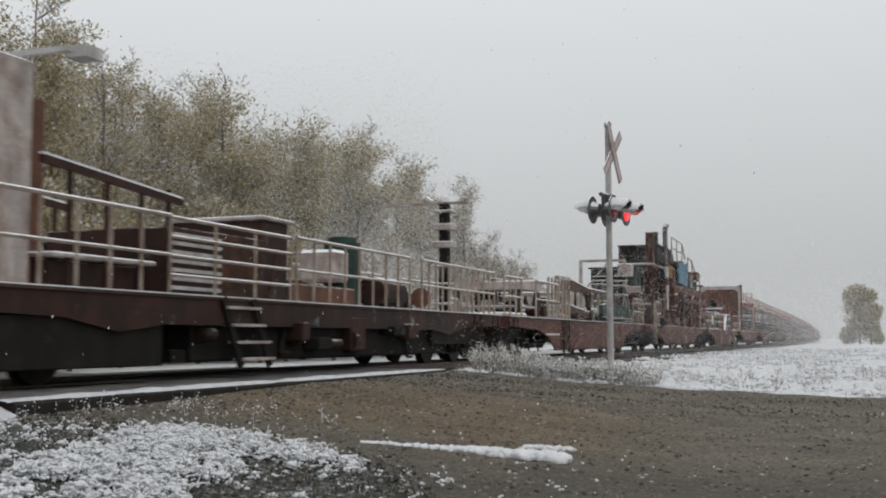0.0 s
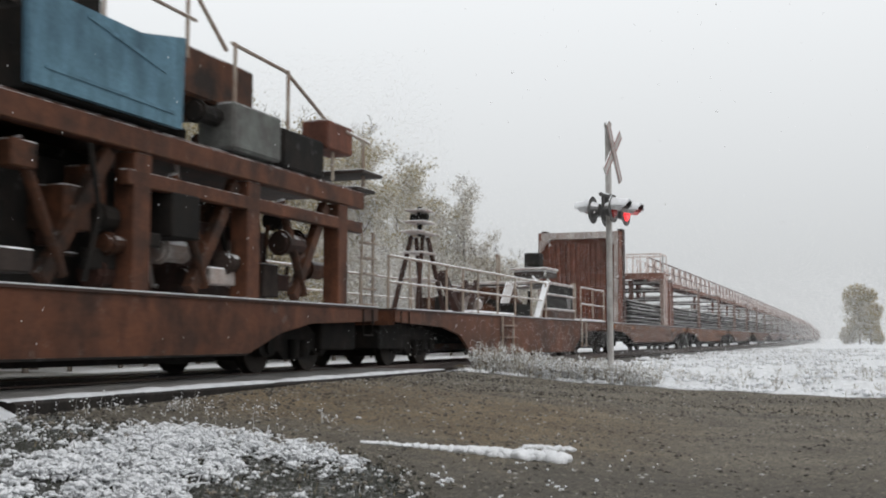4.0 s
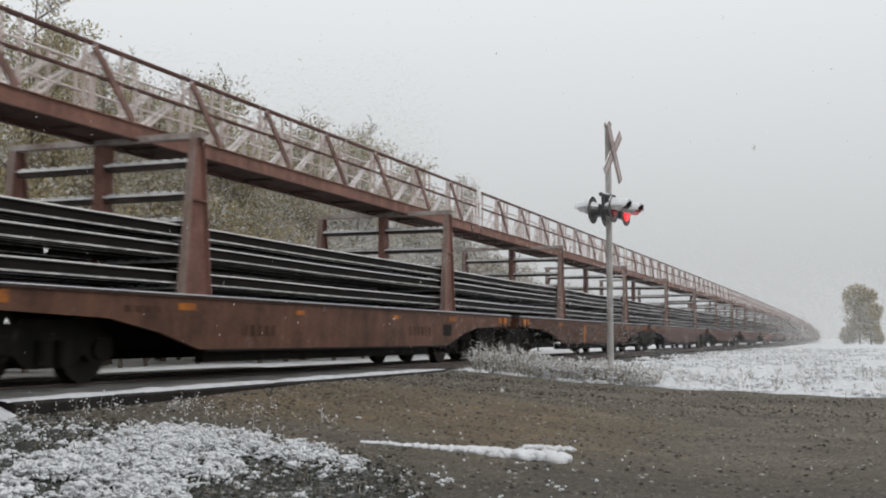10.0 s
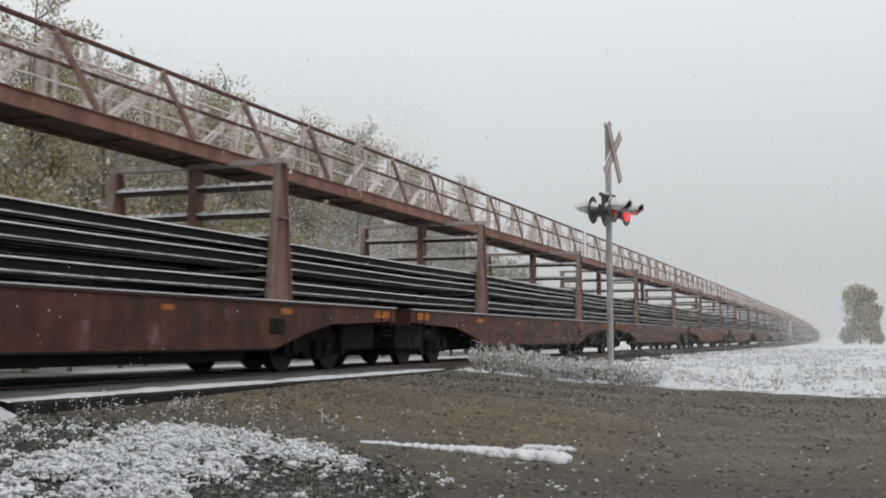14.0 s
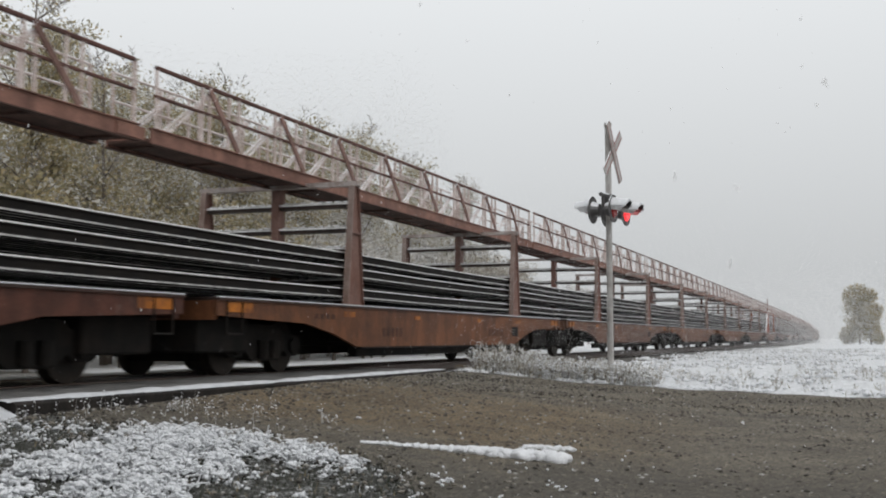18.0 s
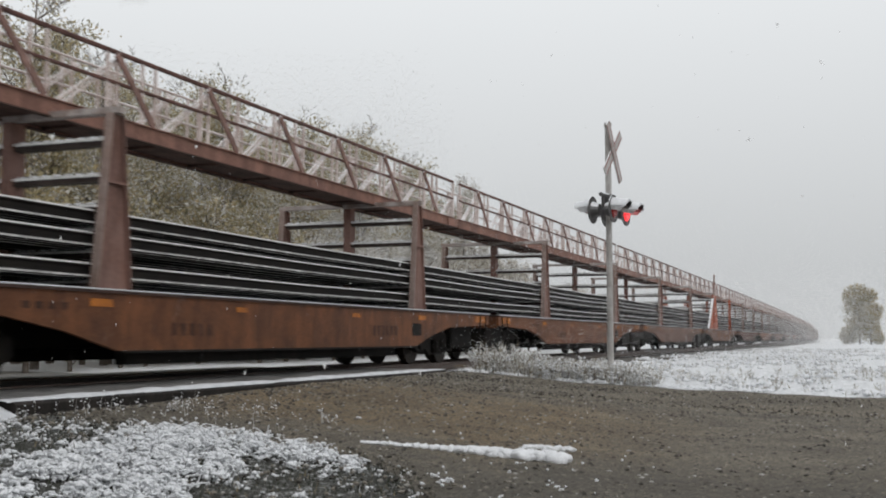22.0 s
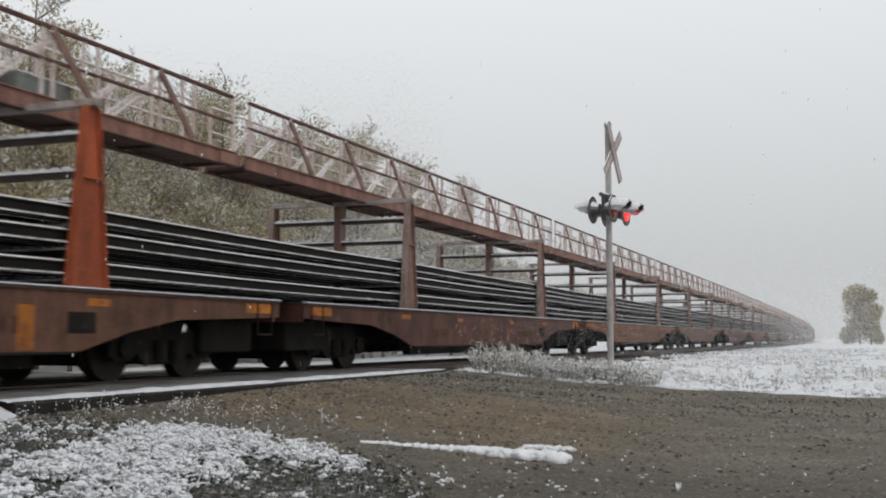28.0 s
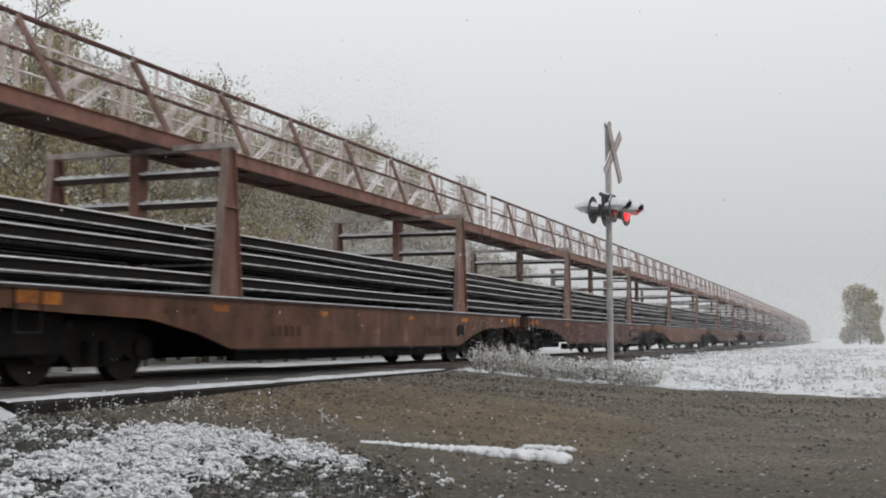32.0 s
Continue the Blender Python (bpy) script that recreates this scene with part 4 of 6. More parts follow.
def winch_wagon(c):
    """Leading visible wagon: railings, engine, tank, signal-like mast. Positions are u minus its centre c."""
    t = thing("winch_wagon", "brown work wagon with railings, green engine and tall mast", "work wagon", "work wagons")
    underframe(t, "oxide_dark", 0.72, False, False)
    X = lambda u: u - c
    slab(t, "under_tank", X(-90.2), X(-80.6), -1.35, 1.35, 0.24, 0.78, "black")
    for a, b, n in ((-94.5, -90.9, 4), (-87.5, -82.85, 5), (-82.2, -77.5, 7)):
        railing(t, X(a), X(b), -1.48, 2 * n - 1)
        railing(t, X(a), X(b), 1.48, n)
    railing(t, X(-90.9), X(-87.7), -1.48, 4, 2.1, 1.11, (0.25, 0.5, 0.75))
    # tall cabinet and slab
    slab(t, "tower_box", X(-93.6), X(-92.8), -0.9, 0.9, 1.11, 3.72, "frosted_steel", "tall pale steel cabinet")
    slab(t, "brown_panel", X(-92.78), X(-92.25), -0.6, 0.8, 1.11, 3.4, "oxide", "tall brown steel panel")
    part("lamp_arm", made((beam, (X(-92.9), -1.5, 3.8), (X(-92.9), 1.5, 3.8), 0.07, 0.07), (box, X(-92.7), X(-92.4), -1.55, -1.25, 3.76, 3.9)), M["grey_metal"], t)
    for y in (-0.95, 0.95):
        c2 = part("sloping_bar", made((beam, (X(-92.7), y, 2.62), (X(-89.9), y, 2.42), 0.07, 0.09)), M["oxide_dark"], t, "sloping dark bar with snow on top")
        part("snow_line", made((beam, (X(-92.7), y, 2.68), (X(-89.9), y, 2.48), 0.07, 0.025)), M["snow"], c2)
        for u in (-92.2, -91.5, -90.8, -90.2):
            part("bar_post", made((box, X(u) - 0.025, X(u) + 0.025, y - 0.025, y + 0.025, 1.11, 2.56)), M["oxide_dark"], c2)
    slab(t, "snowy_tray", X(-92.5), X(-90.5), -1.0, 1.0, 1.5, 1.56, "frosted_steel", bevel=0.02)
    slab(t, "low_cabinet", X(-92.4), X(-90.7), -0.8, 0.8, 1.11, 1.48, "oxide_dark")
    slab(t, "slatted_radiator", X(-90.3), X(-89.15), -1.1, 1.0, 1.12, 2.05, "oxide_dark", "dark radiator housing with pale slats")
    for i in range(7):
        z = 1.2 + i * 0.12
        slab(t, "slat", X(-90.32), X(-89.13), -1.14, -1.1, z, z + 0.05, "grey_metal", bevel=0)
    slab(t, "rusty_box", X(-89.1), X(-87.7), -1.0, 0.9, 1.12, 2.08, "rust_machine", "rust-brown equipment box")
    slab(t, "cabinet", X(-87.6), X(-86.75), -0.9, 0.8, 1.12, 2.42, "oxide_dark")
    slab(t, "cabinet_lid", X(-87.7), X(-86.65), -0.98, 0.88, 2.42, 2.48, "frosted_steel")
    slab(t, "engine_base", X(-86.4), X(-83.9), -0.8, 0.7, 1.12, 1.48, "oxide", bevel=0.03)
    e = part("engine", made((rod, (X(-83.45), -0.3, 1.2), (X(-83.45), -0.3, 2.4), 0.36, 14), (rod, (X(-83.45), -0.3, 2.4), (X(-83.45), -0.3, 2.5), 0.28, 14)), M["green"], t, "dark green vertical engine housing")
    part("engine_cover", made((box, X(-84.5), X(-83.85), -0.65, 0.1, 1.6, 2.2)), M["frosted_steel"], e, bevel=0.06)
    part("tank", made((rod, (X(-83.1), -0.75, 1.46), (X(-81.9), -0.75, 1.46), 0.3, 14)), M["oxide_dark"], t)
    slab(t, "tank_saddle", X(-83.0), X(-82.0), -1.0, -0.5, 1.11, 1.22, "black")
    m = part("mast", made((box, X(-79.51), X(-79.31), -1.02, -0.82, 1.11, 3.6)), M["black"], t, "dark grey mast with snowy cross plates")
    for z in (1.3, 1.75, 2.15, 2.6, 3.0, 3.4):
        slab(m, "mast_plate", X(-79.62), X(-79.2), -1.14, -0.7, z, z + 0.14 if z in (2.6, 3.0) else z + 0.05, "frosted_steel")
    part("cross_arm", made((beam, (X(-79.4), -1.5, 3.62), (X(-79.4), 0.8, 3.62), 0.08, 0.06), (rod, (X(-79.4), -1.45, 3.6), (X(-79.4), -1.45, 3.72), 0.08, 8), (rod, (X(-79.4), -0.6, 3.64), (X(-79.4), -0.45, 3.74), 0.08, 8)), M["frosted_steel"], m)
    st = part("steps", made((beam, (X(-89.75), -1.56, 1.1), (X(-89.25), -1.56, 0.15), 0.05, 0.12), (beam, (X(-88.95), -1.56, 1.1), (X(-88.45), -1.56, 0.15), 0.05, 0.12)), M["black"], t, "dark slanting steps with snow on the treads")
    for i in range(4):
        slab(st, "tread", X(-89.7 + 0.14 * i), X(-88.8 + 0.14 * i), -1.62, -1.44, 0.95 - 0.24 * i, 0.99 - 0.24 * i, "frosted_steel", bevel=0)
    for s in (-1, 1):
        slab(t, "side_box", X(-81.6), X(-78.9), min(1.3 * s, 1.47 * s), max(1.3 * s, 1.47 * s), 0.42, 0.85, "black")
        slab(t, "side_box", X(-94.0), X(-91.0), min(1.3 * s, 1.47 * s), max(1.3 * s, 1.47 * s), 0.2, 0.8, "black")
    steps_ladder(t, X(-79.0), -1.58, 0.3, 1.1, 0.45, "oxide_dark")
    clutter(t, X(-92), X(-78), -1.2, 0.8, 1.2, 1.5, 22, ["black", "oxide", "frosted_steel", "rust_machine"], 3)
    clutter(t, X(-90), X(-81), -1.42, -1.36, 0.35, 0.7, 12, ["black", "oxide_dark"], 4)
    return t


def ramp_wagon(c):
    """Flat wagon with a sloping rail ramp, green trough and two roller towers."""
    t = thing("ramp_wagon", "brown work wagon with sloping rail ramp and green trough", "work wagon", "work wagons")
    underframe(t, "oxide_red", 0.23, False)
    X = lambda u: u - c
    railing(t, X(-76.7), X(-75.2), -1.48, 4, 2.1)
    railing(t, X(-73.8), X(-71.4), -1.48, 3, 2.12)
    railing(t, X(-76.5), X(-59.0), 1.48, 10, 2.1)
    slab(t, "snowy_cover", X(-76.0), X(-74.2), -1.35, 1.2, 1.11, 1.22, "frosted_steel", bevel=0.04)
    p = part("portal_frame", made((box, X(-73.95), X(-71.95), -1.1, 0.9, 1.9, 2.1)), M["frosted_steel"], t, "pale steel portal frame with snow on its top")
    for x in (-73.85, -72.05):
        for y in (-1.0, 0.8):
            slab(p, "portal_leg", X(x) - 0.07, X(x) + 0.07, y - 0.07, y + 0.07, 1.11, 1.9, "shelf")
    slab(p, "portal_shelf", X(-73.8), X(-72.1), -1.0, 0.8, 1.4, 1.46, "frosted_steel")
    f = part("guide_frame", made((beam, (X(-71.3), -1.4, 2.34), (X(-69.8), -1.4, 2.36), 0.12, 0.1)), M["frosted_steel"], t, "upright guide frame of pale bars")
    part("top_bar", made((beam, (X(-71.3), 1.2, 2.34), (X(-69.8), 1.2, 2.36), 0.12, 0.1)), M["frosted_steel"], f)
    for i in range(7):
        x = X(-72.2 + 0.4 * i)
        for y in (-1.4, 1.2):
            slab(f, "guide_bar", x - 0.03, x + 0.03, y - 0.03, y + 0.03, 1.11, 2.3, "railing", bevel=0)
    for z in (1.5, 1.9, 2.25):
        part("guide_roller", made((rod, (X(-70.4), -1.35, z), (X(-70.4), 1.15, z), 0.07, 10)), M["frosted_steel"], f)
    for y in (-1.15, 1.0):
        line = [(-70.0, 2.4), (-68.7, 2.4), (-66.4, 2.22), (-63.85, 2.2)]
        low = [(-63.85, 2.08), (-66.4, 2.04), (-68.7, 2.06), (-70.0, 2.02)]
        r = part("ramp_beam", made((prism, [(X(a), b) for a, b in line + low], y - 0.07, y + 0.07)), M["rust_machine"], t, "sloping rusty ramp beam with snow on top")
        part("snow_line", made((prism, [(X(a), b + 0.002) for a, b in line] + [(X(a), b + 0.04) for a, b in line[::-1]], y - 0.075, y + 0.06)), M["snow"], r, "line of snow on the beam")
        part("ramp_web", made((prism, [(X(-69.9), 2.24), (X(-69.2), 2.24), (X(-69.0), 1.62), (X(-69.9), 1.35)], y - 0.05, y + 0.05)), M["rust_machine"], r)
        part("lower_beam", made((prism, [(X(-69.4), 1.62), (X(-66.4), 1.42), (X(-66.4), 1.22), (X(-69.4), 1.36)], y - 0.08, y + 0.08)), M["rust_machine"], r)
        part("snow_line", made((prism, [(X(-69.4), 1.622), (X(-66.4), 1.422), (X(-66.4), 1.455), (X(-69.4), 1.655)], y - 0.085, y + 0.06)), M["snow"], r)
        part("ramp_strut", made((beam, (X(-66.75), y - 0.05, 2.12), (X(-65.95), y - 0.05, 1.1), 0.12, 0.1)), M["oxide_dark"], r)
        part("ramp_post", made((box, X(-64.6), X(-64.5), y - 0.04, y + 0.04, 1.2, 2.1)), M["railing"], r)
        part("ramp_post", made((box, X(-68.0), X(-67.94), y - 0.03, y + 0.03, 1.5, 2.3)), M["oxide_dark"], r)
    for i in range(7):
        x = X(-69.0 + 0.7 * i)
        part("ramp_roller", made((rod, (x, -1.05, 1.42 - 0.02 * i), (x, 0.9, 1.42 - 0.02 * i), 0.05, 8)), M["frosted_steel"], t)
    slab(t, "snowy_tray", X(-68.6), X(-65.0), -0.95, 0.85, 1.2, 1.3, "frosted_steel", bevel=0.03)
    clutter(t, X(-68.5), X(-63.8), -0.9, 0.8, 1.35, 1.7, 14, ["frosted_steel", "oxide_dark", "black", "railing"], 61)
    slab(t, "snow_patch", X(-66.3), X(-64.9), -1.2, 0.8, 1.5, 1.58, "frosted_steel", bevel=0.03)
    g = part("trough", made((prism, [(X(-64.7), 1.3), (X(-59.4), 1.3), (X(-59.4), 1.7), (X(-60.2), 1.78), (X(-63.9), 1.8), (X(-64.7), 1.72)], -1.35, -1.2), (box, X(-64.6), X(-59.5), -1.2, 0.9, 1.2, 1.34)), M["green"], t, "dark green steel trough with snowy edge")
    part("trough_rim", made((box, X(-64.7), X(-59.4), -1.4, -1.3, 1.28, 1.32)), M["frosted_steel"], g)
    roller_tower(t, X(-61.5), -0.5, 1.5, 2.95, 0.85)
    roller_tower(t, X(-59.35), -0.9, 1.2, 3.1, 1.3)
    q = part("gantry", made((beam, (X(-58.4), -0.9, 3.72), (X(-58.4), 1.0, 3.72), 0.14, 0.1)), M["frosted_steel"], t, "slim pale gantry over the wagon's end")
    for y in (-0.85, 0.95):
        slab(q, "gantry_leg", X(-58.46), X(-58.34), y - 0.06, y + 0.06, 1.11, 3.7, "frosted_steel", bevel=0)
    part("gantry_brace", made((beam, (X(-58.4), 0.9, 2.4), (X(-58.4), -0.2, 3.68), 0.06, 0.06)), M["frosted_steel"], q)
    railing(t, X(-59.9), X(-57.75), -1.48, 5, 2.1)
    steps_ladder(t, X(-70.85), -1.58, 0.12, 1.1, 0.7, "oxide_dark")
    slab(t, "step_bracket", X(-73.0), X(-71.6), -1.57, -1.5, 0.62, 0.68, "frosted_steel")
    clutter(t, X(-69), X(-60), -1.1, 0.8, 1.15, 1.4, 26, ["black", "oxide_dark", "frosted_steel", "shelf"], 8)
    clutter(t, X(-73.5), X(-70), -0.9, 0.7, 1.3, 1.9, 12, ["black", "frosted_steel", "oxide_dark"], 9)
    return t


def machine_wagon(c):
    """The tall rail-handling machine: cab, engine house, stack, yellow gear, blue cover."""
    t = thing("rail_machine", "tall rusty rail-handling machine with blue cover and yellow gear", "work wagon", "work wagons")
    underframe(t, "oxide_mid", 0.33, False)
    X = lambda u: u - c
    # front cab platform
    slab(t, "cab_platform", X(-57.3), X(-54.0), -1.25, 1.25, 2.36, 2.45, "rust_machine", "rusty raised cab platform")
    slab(t, "platform_beam", X(-57.0), X(-54.2), -1.1, 1.1, 2.0, 2.36, "oxide_mid")
    for x in (-56.8, -54.3):
        for y in (-1.05, 1.05):
            slab(t, "platform_leg", X(x) - 0.08, X(x) + 0.08, y - 0.08, y + 0.08, 1.11, 2.0, "oxide_dark")
    k = slab(t, "cab", X(-56.6), X(-54.4), -0.95, 0.95, 2.45, 3.5, "green", "dark green steel cab", bevel=0.05)
    slab(k, "cab_roof", X(-56.7), X(-54.3), -1.05, 1.05, 3.5, 3.57, "green")
    slab(k, "cab_window", X(-56.2), X(-55.75), -0.957, -0.95, 2.85, 3.35, "dark_glass")
    slab(k, "cab_window", X(-55.3), X(-54.7), -0.957, -0.95, 2.85, 3.35, "dark_glass")
    slab(k, "cab_window", X(-56.607), X(-56.6), -0.6, 0.5, 2.8, 3.3, "dark_glass", bevel=0)
    slab(t, "grey_cabinet", X(-57.55), X(-56.95), -0.95, -0.4, 3.12, 3.62, "frosted_steel", "pale grey electrical cabinet")
    slab(t, "cabinet_bracket", X(-57.0), X(-56.6), -0.9, -0.5, 3.15, 3.5, "rust_machine")
    slab(t, "cabinet_post", X(-57.4), X(-57.3), -0.75, -0.65, 2.45, 3.12, "railing")
    slab(t, "console", X(-56.9), X(-56.65), -1.2, -0.5, 2.46, 2.72, "frosted_steel")
    part("stair", made((beam, (X(-56.6), -1.2, 1.15), (X(-55.3), -1.2, 2.4), 0.06, 0.16), (beam, (X(-55.9), -1.25, 1.15), (X(-54.6), -1.25, 2.9), 0.06, 0.12)), M["oxide_dark"], t)
    for i in range(5):
        slab(t, "stair_tread", X(-56.5 + i * 0.26), X(-56.25 + i * 0.26), -1.25, -0.8, 1.3 + i * 0.25, 1.33 + i * 0.25, "frosted_steel", bevel=0)
    slab(t, "landing", X(-57.2), X(-55.9), -1.5, -0.9, 1.98, 2.03, "frosted_steel")
    steps_ladder(t, X(-55.45), -1.58, 0.3, 2.2, 0.5)
    railing(t, X(-54.9), X(-53.5), -1.5, 3, 2.15, 1.11, (0.5,))
    # engine house and stack
    h = slab(t, "engine_house", X(-54.2), X(-51.2), -1.2, 0.1, 1.7, 3.8, "rust_machine", "rust-brown engine house", bevel=0.03)
    slab(h, "house_roof", X(-54.3), X(-51.1), -1.3, 0.2, 3.8, 3.87, "frosted_steel", "snowy roof plate")
    for x in (-53.9, -53.1, -52.3):
        slab(h, "house_door", X(x) - 0.3, X(x) + 0.3, -1.22, -1.2, 1.9, 3.4, "oxide_dark")
    slab(h, "lower_plate", X(-54.3), X(-48.6), -1.42, 1.3, 1.11, 1.72, "oxide_mid")
    part("buttress", made((prism, [(X(-53.4), 1.11), (X(-51.6), 1.11), (X(-51.3), 3.4), (X(-51.7), 3.4)], -1.45, -1.3)), M["oxide_mid"], h)
    s = slab(t, "chimney", X(-52.75), X(-51.35), -1.05, -0.72, 3.87, 5.35, "rust_machine", "tall rusty steel chimney", bevel=0.03)
    part("chimney_cap", made((prism, [(X(-52.95), 5.35), (X(-51.3), 5.35), (X(-51.3), 5.5), (X(-52.4), 5.42)], -1.08, -0.69)), M["oxide_dark"], s)
    slab(s, "side_panel", X(-52.25), X(-51.34), -1.07, -1.05, 4.0, 5.3, "black")
    part("air_filter", made((rod, (X(-53.5), -0.6, 3.94), (X(-53.5), -0.6, 4.5), 0.24, 12), (rod, (X(-53.5), -0.6, 4.5), (X(-53.2), -0.6, 4.62), 0.15, 10)), M["black"], t)
    pipe = [(-51.4, 1.85), (-51.4, 3.9), (-51.4, 5.45), (-51.33, 5.65), (-51.15, 5.78), (-50.9, 5.82)]
    bm = bmesh.new()
    for (a, b), (d, e) in zip(pipe[1:], pipe[2:]):
        rod(bm, (X(a), -1.4, b), (X(d), -1.4, e), 0.115, 12)
    x = part("exhaust_pipe", bm, M["sooty"], t, "sooty grey exhaust pipe with bent end")
    part("pipe_sleeve", made((rod, (X(-51.4), -1.4, 1.85), (X(-51.4), -1.4, 3.9), 0.125, 12)), M["grey_metal"], x, "pale pipe sleeve")
    for z in (3.88, 4.6):
        part("pipe_clamp", made((rod, (X(-51.4), -1.4, z), (X(-51.4), -1.4, z + 0.06), 0.145, 12)), M["black"], x)
    # middle bay with yellow gear
    slab(t, "yellow_beam", X(-51.1), X(-48.8), -1.38, -1.2, 3.45, 4.02, "yellow", "dirty yellow cross beam", bevel=0.03)
    g = slab(t, "yellow_winch", X(-50.9), X(-49.3), -1.1, 0.6, 1.72, 2.5, "yellow", "dirty yellow winch gear", bevel=0.06)
    part("winch_drum", made((rod, (X(-50.1), -1.15, 2.35), (X(-50.1), 0.6, 2.35), 0.48, 16), (rod, (X(-50.1), -1.25, 2.35), (X(-50.1), -1.15, 2.35), 0.3, 12)), M["yellow"], g)
    clutter(t, X(-50.8), X(-49.3), -1.2, -0.5, 2.5, 3.5, 16, ["yellow", "black", "rust_machine"], 21)
    slab(t, "inner_wall", X(-51.1), X(-44.0), 0.5, 0.6, 1.72, 4.2, "black")
    for x, y0 in ((-48.95, -1.45), (-45.7, -1.42), (-43.0, -1.42), (-40.0, -1.42)):
        slab(t, "frame_post", X(x) - 0.18, X(x) + 0.18, y0, y0 + 0.3, 1.11, 3.9 if x < -48 else 2.85, "oxide_mid")
        slab(t, "frame_post", X(x) - 0.18, X(x) + 0.18, -y0 - 0.3, -y0, 1.11, 3.9 if x < -48 else 2.85, "oxide_mid")
    hood = part("hood", made((prism, [(X(-50.6), 4.15), (X(-46.0), 4.15), (X(-46.0), 4.75), (X(-46.6), 4.95), (X(-50.6), 4.95)], -0.95, 0.95)), M["black"], t, "dark engine hood with snow on top")
    slab(hood, "hood_top", X(-50.7), X(-46.5), -1.0, 1.0, 4.95, 5.0, "shelf")
    for i in range(8):
        slab(hood, "hood_louvre", X(-50.3 + i * 0.5), X(-50.0 + i * 0.5), -0.98, -0.95, 4.3, 4.8, "shelf", bevel=0)
    # upper deck of the rear part
    slab(t, "upper_beam", X(-48.8), X(-39.2), -1.45, -1.25, 2.85, 3.15, "oxide_mid", "long rusty longitudinal beam")
    slab(t, "upper_beam", X(-48.8), X(-39.2), 1.25, 1.45, 2.85, 3.15, "oxide_mid")
    slab(t, "lower_beam", X(-46), X(-39.2), -1.42, -1.28, 2.42, 2.62, "oxide_mid")
    slab(t, "upper_deck", X(-48.8), X(-38.8), -1.3, 1.3, 3.15, 3.22, "oxide_dark")
    b = part("blue_cover", made((prism, [(X(-47.85), 3.28), (X(-45.0), 3.27), (X(-44.95), 4.5), (X(-45.9), 4.32), (X(-47.9), 4.36)], -1.5, -1.42)), M["blue"], t, "faded blue tarpaulin cover")
    part("cover_fold", made((beam, (X(-46.9), -1.505, 4.25), (X(-45.4), -1.505, 3.95), 0.02, 0.05), (beam, (X(-47.6), -1.505, 3.5), (X(-45.2), -1.505, 3.45), 0.02, 0.04)), M["blue"], b)
    slab(t, "equipment_box", X(-47.8), X(-45.1), -1.4, 1.0, 3.25, 4.15, "black")
    slab(t, "orange_box", X(-44.6), X(-42.6), -1.15, 0.5, 3.9, 4.6, "rust_machine", "rust-orange equipment box", bevel=0.04)
    slab(t, "grey_box", X(-43.6), X(-42.2), -1.42, -0.8, 3.25, 3.95, "green_grey", "grey-green control box", bevel=0.04)
    slab(t, "dark_box", X(-42.0), X(-40.6), -1.35, 0.4, 3.22, 3.85, "black", bevel=0.04)
    slab(t, "red_box", X(-40.6), X(-39.6), -1.4, -0.9, 3.75, 4.25, "bulkhead", "faded red box", bevel=0.03)
    slab(t, "end_shelf", X(-39.4), X(-38.5), -1.5, 0.8, 3.5, 3.57, "shelf")
    slab(t, "end_shelf", X(-39.4), X(-38.6), -1.4, 0.8, 3.2, 3.27, "shelf")
    r = part("top_railing", made((rod, (X(-47.9), -1.15, 5.55), (X(-44.4), -1.15, 5.5), 0.035, 6), (rod, (X(-44.4), -1.15, 5.5), (X(-43.4), -1.15, 4.75), 0.035, 6), (rod, (X(-47.9), -1.15, 5.05), (X(-44.2), -1.15, 4.98), 0.03, 6)), M["railing"], t, "grey tube railing on the roof")
    for x in (-47.9, -46.2, -44.4):
        part("railing_post", made((rod, (X(x), -1.15, 4.4), (X(x), -1.15, 5.52), 0.03, 6)), M["railing"], r)
    r = part("lower_railing", made((rod, (X(-43.4), -1.25, 4.85), (X(-41.8), -1.25, 4.8), 0.035, 6), (rod, (X(-41.8), -1.25, 4.8), (X(-39.9), -1.25, 4.1), 0.035, 6), (rod, (X(-39.9), -1.4, 4.15), (X(-38.9), -1.4, 4.1), 0.03, 6)), M["railing"], t, "grey tube railing stepping down")
    for x, z0, z1 in ((-43.4, 3.3, 4.85), (-41.8, 3.3, 4.8), (-40.2, 3.25, 4.15), (-38.95, 3.22, 4.1)):
        part("railing_post", made((rod, (X(x), -1.3, z0), (X(x), -1.3, z1), 0.03, 6)), M["railing"], r)
    clutter(t, X(-48.6), X(-39.5), -1.3, 0.3, 1.3, 2.6, 70, ["black", "rust_machine", "oxide_dark", "shelf", "black", "frosted_steel"], 31)
    clutter(t, X(-46), X(-39.5), -1.2, 0.3, 3.3, 3.9, 18, ["black", "rust_machine", "grey_metal"], 32)
    for x in (-47.3, -44.4, -41.5):
        part("hydraulic_arm", made((beam, (X(x), -1.25, 1.2), (X(x + 1.1), -1.25, 2.8), 0.14, 0.18), (rod, (X(x + 0.3), -1.3, 1.25), (X(x - 0.5), -1.3, 2.7), 0.07, 10)), M["rust_machine"], t)
    steps_ladder(t, X(-38.75), -1.3, 1.11, 2.5, 0.5)
